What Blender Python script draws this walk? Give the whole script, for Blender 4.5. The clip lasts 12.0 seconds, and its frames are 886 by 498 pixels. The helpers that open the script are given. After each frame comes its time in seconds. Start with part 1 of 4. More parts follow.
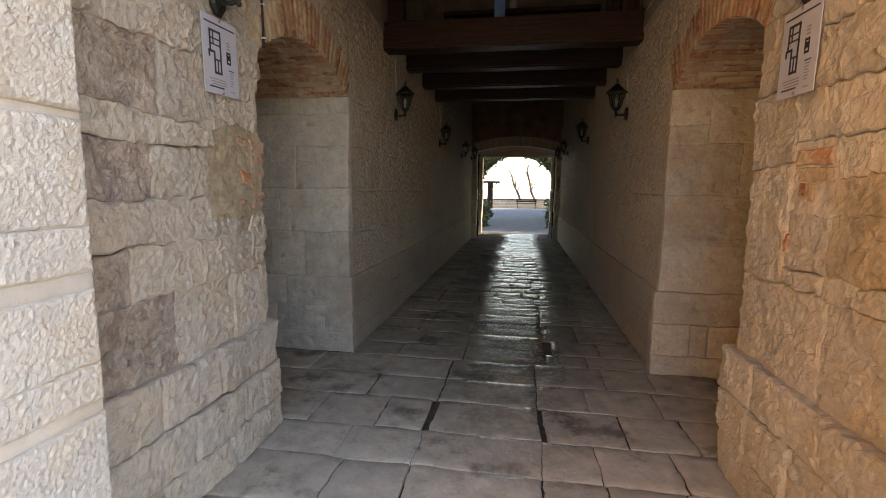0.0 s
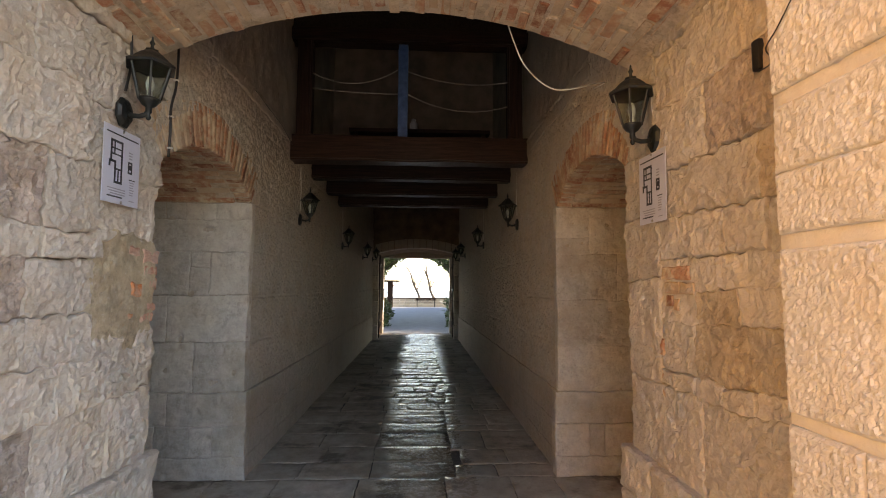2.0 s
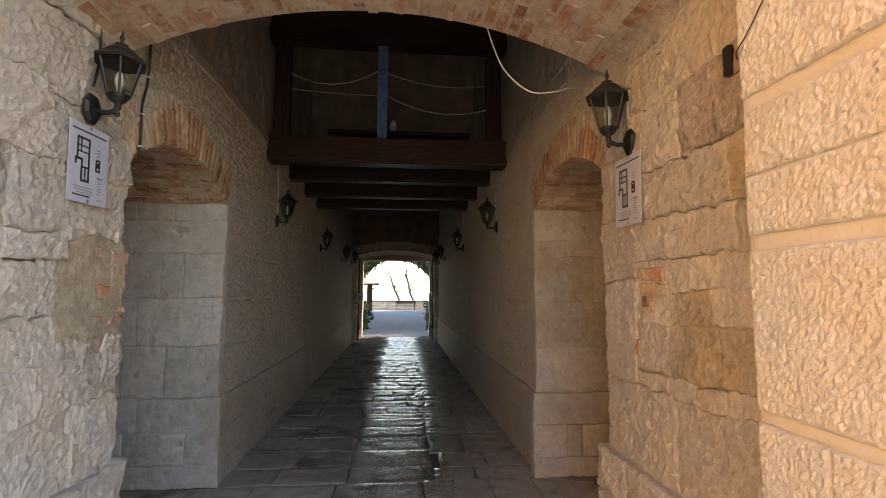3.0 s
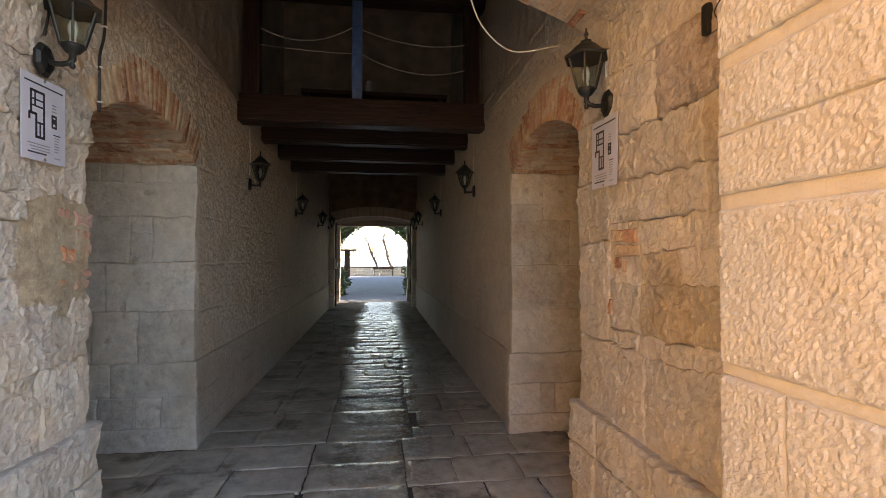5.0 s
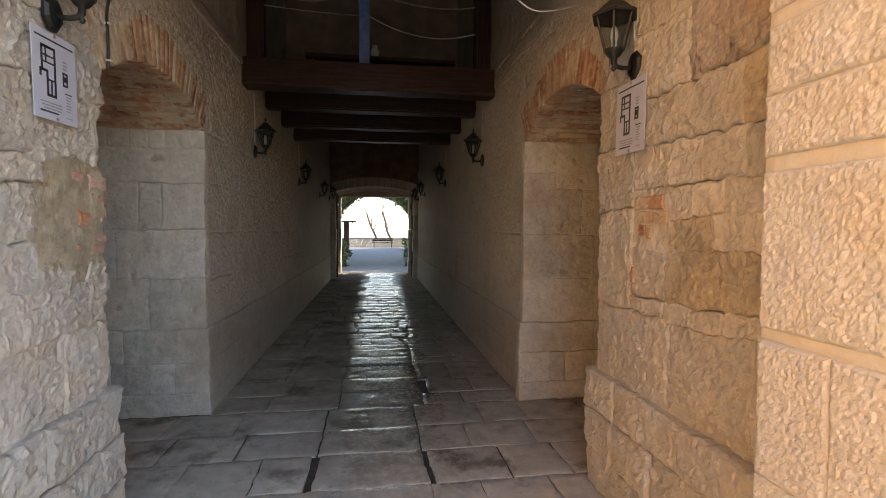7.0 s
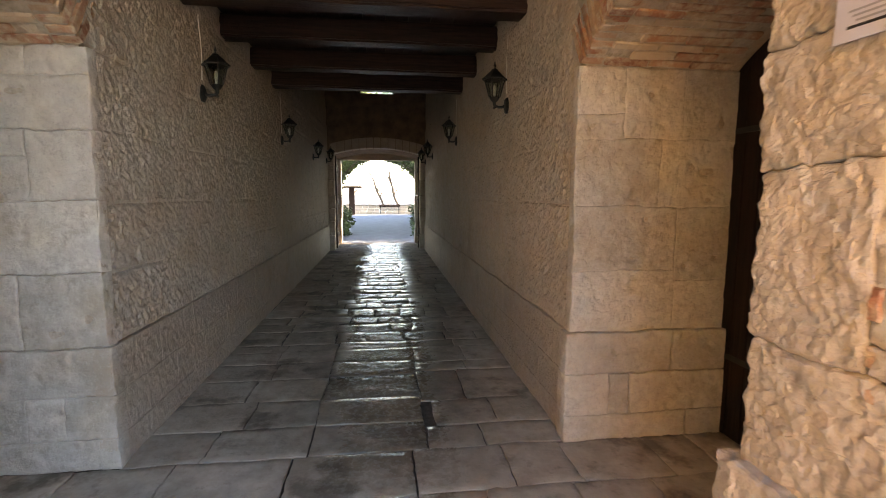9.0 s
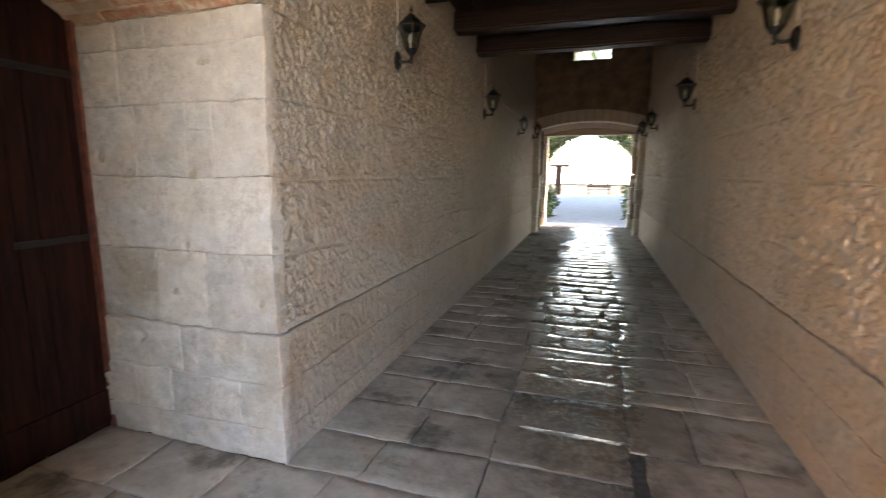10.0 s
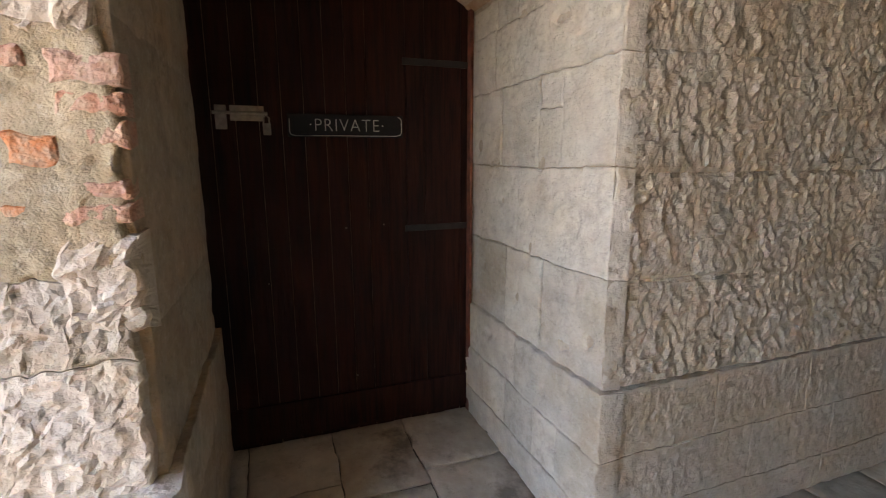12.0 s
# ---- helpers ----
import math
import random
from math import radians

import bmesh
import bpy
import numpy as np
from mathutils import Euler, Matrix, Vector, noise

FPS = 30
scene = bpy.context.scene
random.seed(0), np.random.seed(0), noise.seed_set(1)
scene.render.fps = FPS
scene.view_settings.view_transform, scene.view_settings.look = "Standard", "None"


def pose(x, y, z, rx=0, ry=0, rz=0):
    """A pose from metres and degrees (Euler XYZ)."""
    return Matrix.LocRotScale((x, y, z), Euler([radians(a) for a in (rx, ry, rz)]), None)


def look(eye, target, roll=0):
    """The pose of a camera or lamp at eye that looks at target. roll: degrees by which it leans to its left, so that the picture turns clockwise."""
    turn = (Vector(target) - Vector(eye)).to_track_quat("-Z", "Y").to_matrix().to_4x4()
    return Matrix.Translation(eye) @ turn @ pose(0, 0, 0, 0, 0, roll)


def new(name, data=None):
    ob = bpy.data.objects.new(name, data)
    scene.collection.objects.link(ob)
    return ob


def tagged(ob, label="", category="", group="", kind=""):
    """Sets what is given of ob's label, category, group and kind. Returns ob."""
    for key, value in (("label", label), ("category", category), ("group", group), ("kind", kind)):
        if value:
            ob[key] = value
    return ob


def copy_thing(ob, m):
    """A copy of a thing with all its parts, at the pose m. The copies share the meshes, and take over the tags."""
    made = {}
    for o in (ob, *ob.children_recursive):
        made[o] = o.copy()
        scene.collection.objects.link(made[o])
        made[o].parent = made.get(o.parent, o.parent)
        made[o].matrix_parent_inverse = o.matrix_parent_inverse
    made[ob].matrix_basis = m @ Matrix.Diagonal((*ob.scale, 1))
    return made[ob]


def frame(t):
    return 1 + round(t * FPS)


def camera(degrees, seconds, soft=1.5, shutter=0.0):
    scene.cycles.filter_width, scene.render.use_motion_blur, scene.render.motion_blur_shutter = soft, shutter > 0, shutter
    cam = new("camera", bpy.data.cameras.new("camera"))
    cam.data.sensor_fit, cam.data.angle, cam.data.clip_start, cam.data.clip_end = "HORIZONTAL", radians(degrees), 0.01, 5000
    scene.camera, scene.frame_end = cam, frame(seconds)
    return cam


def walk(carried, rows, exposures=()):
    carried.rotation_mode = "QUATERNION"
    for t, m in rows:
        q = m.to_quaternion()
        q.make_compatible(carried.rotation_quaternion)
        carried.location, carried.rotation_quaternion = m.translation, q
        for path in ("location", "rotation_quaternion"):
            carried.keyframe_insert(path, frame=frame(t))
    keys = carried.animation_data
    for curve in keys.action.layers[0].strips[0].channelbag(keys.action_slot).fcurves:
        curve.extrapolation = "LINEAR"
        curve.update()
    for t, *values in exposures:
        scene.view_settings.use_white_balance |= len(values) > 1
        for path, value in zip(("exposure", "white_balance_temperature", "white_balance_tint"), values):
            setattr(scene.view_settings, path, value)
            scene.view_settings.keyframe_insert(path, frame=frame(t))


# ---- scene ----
cam = camera(86.7, 12.0, soft=0.95, shutter=0.3)
PATH = [
    (0, (0.003, 0.388, 1.491), (-0.318, 2.346, 1.238), 0.6),
    (0.5, (-0.105, 0.38, 1.502), (-0.302, 2.359, 1.296), 0.6),
    (1, (-0.048, 0.382, 1.517), (-0.128, 2.378, 1.412), 0.5),
    (1.5, (-0.048, 0.328, 1.55), (-0.016, 2.328, 1.592), 0.4),
    (2, (-0.058, 0.33, 1.558), (0.039, 2.321, 1.724), 0.3),
    (2.5, (-0.062, 0.344, 1.556), (0.081, 2.329, 1.756), 0.3),
    (3, (-0.048, 0.339, 1.551), (0.133, 2.323, 1.73), 0.2),
    (5, (-0.043, 0.345, 1.53), (0.233, 2.326, 1.565), 0.0),
    (5.5, (-0.05, 0.341, 1.533), (0.253, 2.317, 1.582), 0.1),
    (6, (-0.051, 0.348, 1.53), (0.268, 2.322, 1.554), 0.0),
    (6.5, (-0.093, 0.359, 1.524), (0.19, 2.339, 1.517), 0.2),
    (7, (-0.155, 0.393, 1.5), (0.13, 2.371, 1.417), 0.3),
    (9, (0.003, 1.672, 1.526), (0.25, 3.643, 1.297), 0.2),
    (9.5, (-0.002, 2.045, 1.492), (-0.079, 4.025, 1.222), 0.2),
    (10, (-0.015, 2.438, 1.512), (-0.608, 4.322, 1.193), 0.3),
    (10.5, (-0.122, 2.677, 1.499), (-1.275, 4.265, 1.109), -0.2),
    (11, (-0.254, 2.883, 1.493), (-1.877, 3.985, 1.105), -0.4),
    (11.5, (-0.289, 3.103, 1.492), (-2.124, 3.797, 1.105), -0.6),
    (12, (-0.223, 3.298, 1.517), (-2.071, 3.965, 1.143), -0.2),
]
EXPOSURES = [(0.0, 2.7, 9300, 19), (1.2, 2.8, 9100, 19), (4.8, 2.88, 8450, 18), (7.2, 2.87, 8500, 18), (9.0, 3.65, 8900, 20), (9.6, 4.2, 8900, 22), (10.5, 4.65, 8900, 22), (11.2, 4.5, 9000, 22), (12.0, 4.3, 9200, 22)]
walk(cam, [(t, look(eye, target, roll)) for t, eye, target, roll in PATH], EXPOSURES)

# ---- light ----
SUN_EL, SUN_AZ = 47.0, 80.0  # degrees; azimuth from +y towards +x
world = bpy.data.worlds.new("world")
scene.world = world
world.use_nodes = True
wn = world.node_tree.nodes
sky = wn.new("ShaderNodeTexSky")
sky.sky_type, sky.sun_disc = "NISHITA", False
sky.sun_elevation, sky.sun_rotation = radians(SUN_EL), radians(SUN_AZ)
sky.air_density, sky.dust_density, sky.ozone_density = 1.0, 0.3, 4.0
world.node_tree.links.new(sky.outputs[0], wn["Background"].inputs[0])
wn["Background"].inputs[1].default_value = 0.15
sun_data = bpy.data.lights.new("sun", "SUN")
sun_data.energy, sun_data.angle, sun_data.color = 3.5, radians(0.5), (1.0, 0.93, 0.82)
sun = new("sun", sun_data)
sun_dir = Vector((math.sin(radians(SUN_AZ)) * math.cos(radians(SUN_EL)), math.cos(radians(SUN_AZ)) * math.cos(radians(SUN_EL)), math.sin(radians(SUN_EL))))
sun.matrix_world = look(sun_dir * 40, (0, 0, 0))

# ---- materials ----


class Nodes:
    """A small builder for node materials laid out in world metres."""

    def __init__(self, name, rough=0.8, metal=0.0):
        self.m = bpy.data.materials.new(name)
        self.m.use_nodes = True
        self.t = self.m.node_tree
        self.b = self.t.nodes["Principled BSDF"]
        self.b.inputs["Roughness"].default_value = rough
        self.b.inputs["Metallic"].default_value = metal
        self.geo = self.t.nodes.new("ShaderNodeNewGeometry")
        self.obj = self.t.nodes.new("ShaderNodeObjectInfo")

    def link(self, a, b):
        self.t.links.new(a, b)

    def pos(self, sx=1, sy=1, sz=1):
        n = self.t.nodes.new("ShaderNodeMapping")
        n.inputs["Scale"].default_value = (sx, sy, sz)
        self.link(self.geo.outputs["Position"], n.inputs[0])
        return n.outputs[0]

    def noise(self, scale, detail=4, rough=0.55, vec=None):
        n = self.t.nodes.new("ShaderNodeTexNoise")
        n.inputs["Scale"].default_value, n.inputs["Detail"].default_value, n.inputs["Roughness"].default_value = scale, detail, rough
        self.link(vec or self.geo.outputs["Position"], n.inputs["Vector"])
        return n.outputs[0]

    def voronoi(self, scale, vec=None, feature="F1"):
        n = self.t.nodes.new("ShaderNodeTexVoronoi")
        n.feature = feature
        n.inputs["Scale"].default_value = scale
        self.link(vec or self.geo.outputs["Position"], n.inputs["Vector"])
        return n.outputs["Distance"]

    def ramp(self, fac, *stops):
        n = self.t.nodes.new("ShaderNodeValToRGB")
        e = n.color_ramp.elements
        while len(e) < len(stops):
            e.new(0.5)
        for el, (p, c) in zip(e, stops):
            el.position = p
            el.color = (*c, 1) if isinstance(c, tuple) else (c, c, c, 1)
        self.link(fac, n.inputs[0])
        return n.outputs[0]

    def mix(self, fac, a, b, mode="MIX"):
        n = self.t.nodes.new("ShaderNodeMix")
        n.data_type, n.blend_type = "RGBA", mode
        for sock, v in ((n.inputs[0], fac), (n.inputs[6], a), (n.inputs[7], b)):
            if hasattr(v, "is_linked"):
                self.link(v, sock)
            elif isinstance(v, tuple):
                sock.default_value = (*v, 1)
            else:
                sock.default_value = v if sock.type == "VALUE" else (v, v, v, 1)
        return n.outputs[2]

    def calc(self, op, a, b=0.0):
        n = self.t.nodes.new("ShaderNodeMath")
        n.operation = op
        for sock, v in zip(n.inputs, (a, b)):
            if hasattr(v, "is_linked"):
                self.link(v, sock)
            else:
                sock.default_value = v
        return n.outputs[0]

    def facets(self, scale, stretch=(1, 1, 1), warp=0.02):
        """Height of chipped facets: every cell is a small tilted plane."""
        t = self.t.nodes
        nz = t.new("ShaderNodeTexNoise")
        nz.inputs["Scale"].default_value, nz.inputs["Detail"].default_value = scale * 0.6, 2
        vec = self.pos(*stretch)
        self.link(vec, nz.inputs["Vector"])

        def vmath(op, a, b):
            n = t.new("ShaderNodeVectorMath")
            n.operation = op
            for sock, v in zip(n.inputs, (a, b)):
                if isinstance(v, tuple):
                    sock.default_value = v
                else:
                    self.link(v, sock)
            return n
        off = vmath("MULTIPLY", vmath("SUBTRACT", nz.outputs["Color"], (0.5, 0.5, 0.5)).outputs[0], (warp * 4, warp * 4, warp * 4)).outputs[0]
        p = vmath("ADD", vec, off).outputs[0]
        v = t.new("ShaderNodeTexVoronoi")
        v.inputs["Scale"].default_value = scale
        self.link(p, v.inputs["Vector"])
        tilt = vmath("SUBTRACT", v.outputs["Color"], (0.5, 0.5, 0.5)).outputs[0]
        return vmath("DOT_PRODUCT", vmath("SUBTRACT", p, v.outputs["Position"]).outputs[0], tilt).outputs["Value"]

    def bump(self, *layers):
        last = None
        for height, dist in layers:
            n = self.t.nodes.new("ShaderNodeBump")
            n.inputs["Strength"].default_value, n.inputs["Distance"].default_value = 1.0, dist
            self.link(height, n.inputs["Height"])
            if last:
                self.link(last, n.inputs["Normal"])
            last = n.outputs[0]
        self.link(last, self.b.inputs["Normal"])

    def colour(self, c):
        if isinstance(c, tuple):
            self.b.inputs["Base Color"].default_value = (*c, 1)
        else:
            self.link(c, self.b.inputs["Base Color"])

    def rough(self, r):
        self.link(r, self.b.inputs["Roughness"])


def stone_material(name, light, dark, stain, pits=0.006, fine=0.0025, rand=0.25, chips=((14, 0.3), (34, 0.2)), grain=24, gloss=0.85, stain_at=(0.52, 0.7), dirt=1.0):
    k = Nodes(name, gloss)
    big = k.noise(2.2, 4)
    mid = k.noise(11, 5, 0.6)
    low = tuple(v * (1 - 0.14 * dirt) for v in dark)
    base = k.mix(k.ramp(mid, (0.34, 0.0), (0.66, 1.0)), low, light)
    base = k.mix(k.ramp(big, (stain_at[0], 0.0), (stain_at[1], 0.75)), base, stain)
    grime = k.calc("MULTIPLY", k.ramp(k.noise(3.1, 5, 0.6), (0.46, 0.0), (0.62, 1.0)), k.ramp(k.noise(27, 6, 0.72), (0.47, 0.0), (0.6, 0.6 * dirt)))
    base = k.mix(grime, base, tuple(v * 0.6 for v in stain))
    value = k.ramp(k.obj.outputs["Random"], (0.0, 1 - rand), (1.0, 1.0))
    base = k.mix(1.0, base, value, "MULTIPLY")
    spots = k.ramp(k.noise(60, 4, 0.65), (0.56, 1.0), (0.7, 1.0 - 0.28 * dirt))
    base = k.mix(1.0, base, spots, "MULTIPLY")
    pale = k.ramp(k.noise(38, 5, 0.7), (0.54, 0.0), (0.68, 0.3))
    base = k.mix(pale, base, (0.62, 0.57, 0.49))
    tone = k.ramp(k.noise(4.5, 3, 0.5), (0.3, (0.94, 0.97, 1.0)), (0.5, (1.0, 1.0, 1.0)), (0.7, (1.0, 0.965, 0.91)))
    k.colour(k.mix(1.0, base, tone, "MULTIPLY"))
    layers = [(k.facets(sc, (1, 1, 0.8), 0.3 / sc), amount) for sc, amount in chips]
    k.bump(*layers, (k.noise(grain, 5, 0.62), pits), (k.noise(grain * 3, 4, 0.6), pits * 0.3), (k.noise(170, 3, 0.6), fine))
    return k.m


M_PIER = stone_material("pier_limestone", (0.59, 0.52, 0.43), (0.53, 0.46, 0.375), (0.53, 0.45, 0.35), 0.005, 0.002, 0.2, ((18, 0.15), (36, 0.22), (75, 0.28)), dirt=0.5)
M_ROUGH = stone_material("hacked_limestone", (0.48, 0.415, 0.335), (0.43, 0.37, 0.295), (0.38, 0.31, 0.23), 0.006, 0.003, 0.05, ((30, 0.15), (62, 0.25)), 26, 0.6, dirt=0.25)
M_ASHLAR = stone_material("smooth_limestone", (0.63, 0.58, 0.5), (0.54, 0.485, 0.41), (0.42, 0.34, 0.25), 0.014, 0.003, 0.22, ((9, 0.12), (30, 0.2)), 14, 0.55, dirt=0.6)
M_JAMB = stone_material("bossed_pale_limestone", (0.67, 0.615, 0.535), (0.63, 0.575, 0.495), (0.66, 0.57, 0.46), 0.004, 0.0015, 0.06, ((70, 0.2), (120, 0.25)), 30, dirt=0.3)
M_MARGIN = stone_material("smooth_jamb_margin", (0.67, 0.615, 0.535), (0.63, 0.575, 0.495), (0.6, 0.52, 0.42), 0.002, 0.001, 0.06, ((30, 0.03),), 30, dirt=0.3)
M_TAN = stone_material("brown_stained_stone", (0.53, 0.43, 0.31), (0.47, 0.375, 0.265), (0.43, 0.33, 0.22), 0.004, 0.003, 0.2, ((13, 0.3), (33, 0.26)))
M_PINK = stone_material("pinkish_grey_stone", (0.5, 0.41, 0.34), (0.4, 0.32, 0.26), (0.36, 0.27, 0.2), 0.008, 0.002, 0.2, ((15, 0.4), (36, 0.4), (75, 0.3)))
M_MORTAR = stone_material("lime_mortar", (0.52, 0.45, 0.36), (0.4, 0.33, 0.26), (0.34, 0.27, 0.19), 0.005, 0.004, 0.0)
M_PATCH = stone_material("brown_mortar_patch", (0.5, 0.41, 0.28), (0.4, 0.32, 0.21), (0.34, 0.27, 0.18), 0.006, 0.005, 0.0, ((40, 0.3),))
M_VAULTMORTAR = stone_material("pale_vault_mortar", (0.62, 0.52, 0.4), (0.5, 0.41, 0.3), (0.4, 0.3, 0.2), 0.005, 0.003, 0.0)


def brick_material():
    k = Nodes("worn_red_brick", 0.9)
    hue = k.ramp(k.obj.outputs["Random"], (0.0, (0.24, 0.09, 0.05)), (0.3, (0.38, 0.165, 0.095)), (0.6, (0.44, 0.235, 0.14)), (0.82, (0.4, 0.28, 0.18)), (1.0, (0.55, 0.43, 0.3)))
    fine = k.ramp(k.noise(15, 6, 0.72), (0.44, 0.03), (0.6, 0.7))
    smear = k.ramp(k.noise(5.5, 6, 0.7), (0.5, 0.0), (0.6, 0.85))
    k.colour(k.mix(smear, k.mix(fine, hue, (0.5, 0.38, 0.26)), (0.58, 0.48, 0.34)))
    k.bump((k.noise(28, 4), 0.008), (k.noise(160, 3), 0.003))
    return k.m


M_BRICK = brick_material()


def raw_brick_material():
    k = Nodes("broken_orange_brick", 0.92)
    k.colour(k.mix(k.ramp(k.noise(24, 5, 0.6), (0.4, 0.0), (0.65, 1.0)), (0.55, 0.2, 0.08), (0.52, 0.36, 0.25)))
    k.bump((k.noise(45, 5, 0.7), 0.008), (k.voronoi(90), 0.003))
    return k.m


M_RAWBRICK = raw_brick_material()


def dusty_brick_material():
    k = Nodes("dusty_pink_brick", 0.92)
    hue = k.ramp(k.obj.outputs["Random"], (0.0, (0.45, 0.2, 0.13)), (1.0, (0.54, 0.33, 0.25)))
    k.colour(k.mix(k.ramp(k.noise(20, 6, 0.7), (0.42, 0.05), (0.64, 0.7)), hue, (0.54, 0.42, 0.32)))
    k.bump((k.noise(40, 5, 0.7), 0.008), (k.voronoi(90), 0.003))
    return k.m


M_DUSTBRICK = dusty_brick_material()


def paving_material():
    """Limestone paving, dark and polished by feet down the middle; portal light's falloff is put into the colour along
    y.
    """
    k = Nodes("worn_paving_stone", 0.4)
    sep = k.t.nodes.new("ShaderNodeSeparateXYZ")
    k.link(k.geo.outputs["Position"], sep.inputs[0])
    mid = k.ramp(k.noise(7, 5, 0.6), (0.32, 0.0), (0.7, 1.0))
    lit_tone = k.mix(mid, (0.5, 0.43, 0.34), (0.7, 0.62, 0.51))
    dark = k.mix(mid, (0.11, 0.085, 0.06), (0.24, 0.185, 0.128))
    # base colour darkens with depth, standing in for light fading from the portal
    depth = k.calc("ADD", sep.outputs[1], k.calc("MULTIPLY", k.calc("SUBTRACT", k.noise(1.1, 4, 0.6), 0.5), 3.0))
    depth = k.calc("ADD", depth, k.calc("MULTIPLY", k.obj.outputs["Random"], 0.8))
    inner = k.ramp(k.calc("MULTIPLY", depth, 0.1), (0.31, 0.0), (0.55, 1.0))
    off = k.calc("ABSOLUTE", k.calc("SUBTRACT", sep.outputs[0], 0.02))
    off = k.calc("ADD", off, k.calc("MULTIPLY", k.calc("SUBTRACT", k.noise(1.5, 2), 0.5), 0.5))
    base = k.mix(k.calc("MULTIPLY", inner, k.ramp(off, (0.3, 1.0), (0.8, 0.5))), lit_tone, dark)
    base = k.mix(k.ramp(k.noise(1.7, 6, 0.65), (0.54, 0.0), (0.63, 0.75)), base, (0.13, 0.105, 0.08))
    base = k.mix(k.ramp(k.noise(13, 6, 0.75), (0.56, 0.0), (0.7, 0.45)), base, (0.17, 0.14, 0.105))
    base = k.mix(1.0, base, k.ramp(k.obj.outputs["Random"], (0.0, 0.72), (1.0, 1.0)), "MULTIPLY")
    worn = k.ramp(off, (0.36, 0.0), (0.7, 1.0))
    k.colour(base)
    grain = k.ramp(k.noise(24, 4, 0.65), (0.35, 0.14), (0.7, 0.4))
    k.rough(k.mix(worn, grain, 0.9))
    k.b.inputs["Specular IOR Level"].default_value = 0.17
    k.b.inputs["Specular Tint"].default_value = (0.82, 1.0, 0.94, 1)
    k.bump((k.noise(6, 3, 0.5), 0.014), (k.noise(45, 4, 0.6), 0.0015), (k.voronoi(26), 0.0008))
    return k.m


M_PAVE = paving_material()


def plain(name, c, rough=0.7, metal=0.0, var=0.25, scale=20, relief=0.001):
    k = Nodes(name, rough, metal)
    lo = tuple(v * (1 - var) for v in c)
    k.colour(k.mix(k.ramp(k.noise(scale, 4), (0.35, 0.0), (0.68, 1.0)), lo, c))
    k.bump((k.noise(scale * 4, 4), relief))
    return k.m


def wood_material(name, a, b, rough, along="z"):
    k = Nodes(name, rough)
    s = {"x": (0.6, 9, 9), "y": (9, 0.6, 9), "z": (9, 9, 0.6)}[along]
    k.b.inputs["Specular IOR Level"].default_value = 0.18
    g = k.noise(5, 6, 0.65, k.pos(*s))
    base = k.mix(k.ramp(g, (0.35, 0.0), (0.7, 1.0)), a, b)
    base = k.mix(1.0, base, k.ramp(k.obj.outputs["Random"], (0.0, 0.55), (1.0, 1.0)), "MULTIPLY")
    k.colour(base)
    k.bump((g, 0.004), (k.noise(18, 4), 0.001))
    return k.m


M_BEAM = wood_material("dark_stained_beam", (0.024, 0.014, 0.011), (0.07, 0.037, 0.027), 0.45, "x")
M_POST = wood_material("dark_stained_post", (0.03, 0.017, 0.013), (0.08, 0.042, 0.031), 0.45, "z")
M_DOOR = wood_material("red_brown_plank", (0.014, 0.004, 0.003), (0.065, 0.017, 0.010), 0.6, "z")
M_DARKDOOR = wood_material("black_brown_plank", (0.012, 0.007, 0.005), (0.035, 0.018, 0.012), 0.65, "z")
M_ROOF = wood_material("old_roof_board", (0.03, 0.02, 0.014), (0.07, 0.05, 0.035), 0.8, "y")
M_BLUE = plain("skylit_blue", (0.1, 0.2, 0.42), 0.5, 0, 0.4, 14)
M_IRON = plain("black_cast_iron", (0.022, 0.024, 0.022), 0.45, 0.3, 0.4, 30, 0.0015)
M_STEEL = plain("dull_zinc_steel", (0.45, 0.43, 0.4), 0.45, 0.8, 0.3, 40, 0.0004)
M_PAPER = plain("laminated_white_paper", (0.52, 0.53, 0.6), 0.3, 0, 0.05, 9, 0.0002)
M_INK = plain("black_print", (0.03, 0.03, 0.035), 0.4, 0, 0.1, 30, 0.0001)
M_GREYINK = plain("grey_print", (0.3, 0.3, 0.33), 0.4, 0, 0.1, 30, 0.0001)
M_CHALK = plain("white_brushed_paint", (0.75, 0.75, 0.72), 0.8, 0, 0.3, 60, 0.0004)
M_SIGN = plain("black_sign_board", (0.012, 0.011, 0.011), 0.85, 0, 0.3, 30, 0.0008)
M_BLACKCABLE = plain("black_rubber", (0.015, 0.014, 0.014), 0.5, 0, 0.1, 30, 0.0002)
M_WHITECABLE = plain("white_cable", (0.7, 0.68, 0.63), 0.5, 0, 0.1, 30, 0.0002)
M_ROPE = plain("pale_hemp_rope", (0.52, 0.47, 0.4), 0.9, 0, 0.3, 60, 0.002)
M_PLASTER = plain("old_pale_plaster", (0.45, 0.42, 0.36), 0.9, 0, 0.3, 3, 0.001)
M_EARTH = plain("dark_joint_earth", (0.085, 0.07, 0.055), 0.95, 0, 0.5, 30, 0.006)
M_BULB = plain("frosted_bulb", (0.85, 0.85, 0.8), 0.25, 0, 0.02, 9, 0.0001)
M_LEAF = plain("green_leaf", (0.055, 0.1, 0.025), 0.5, 0, 0.5, 3, 0.001)
M_BARK = plain("grey_bark", (0.12, 0.1, 0.08), 0.9, 0, 0.4, 12, 0.01)
M_GROUND = stone_material("grey_gravelled_ground", (0.27, 0.26, 0.25), (0.22, 0.215, 0.21), (0.22, 0.2, 0.18), 0.003, 0.002, 0.0, ((30, 0.2),))
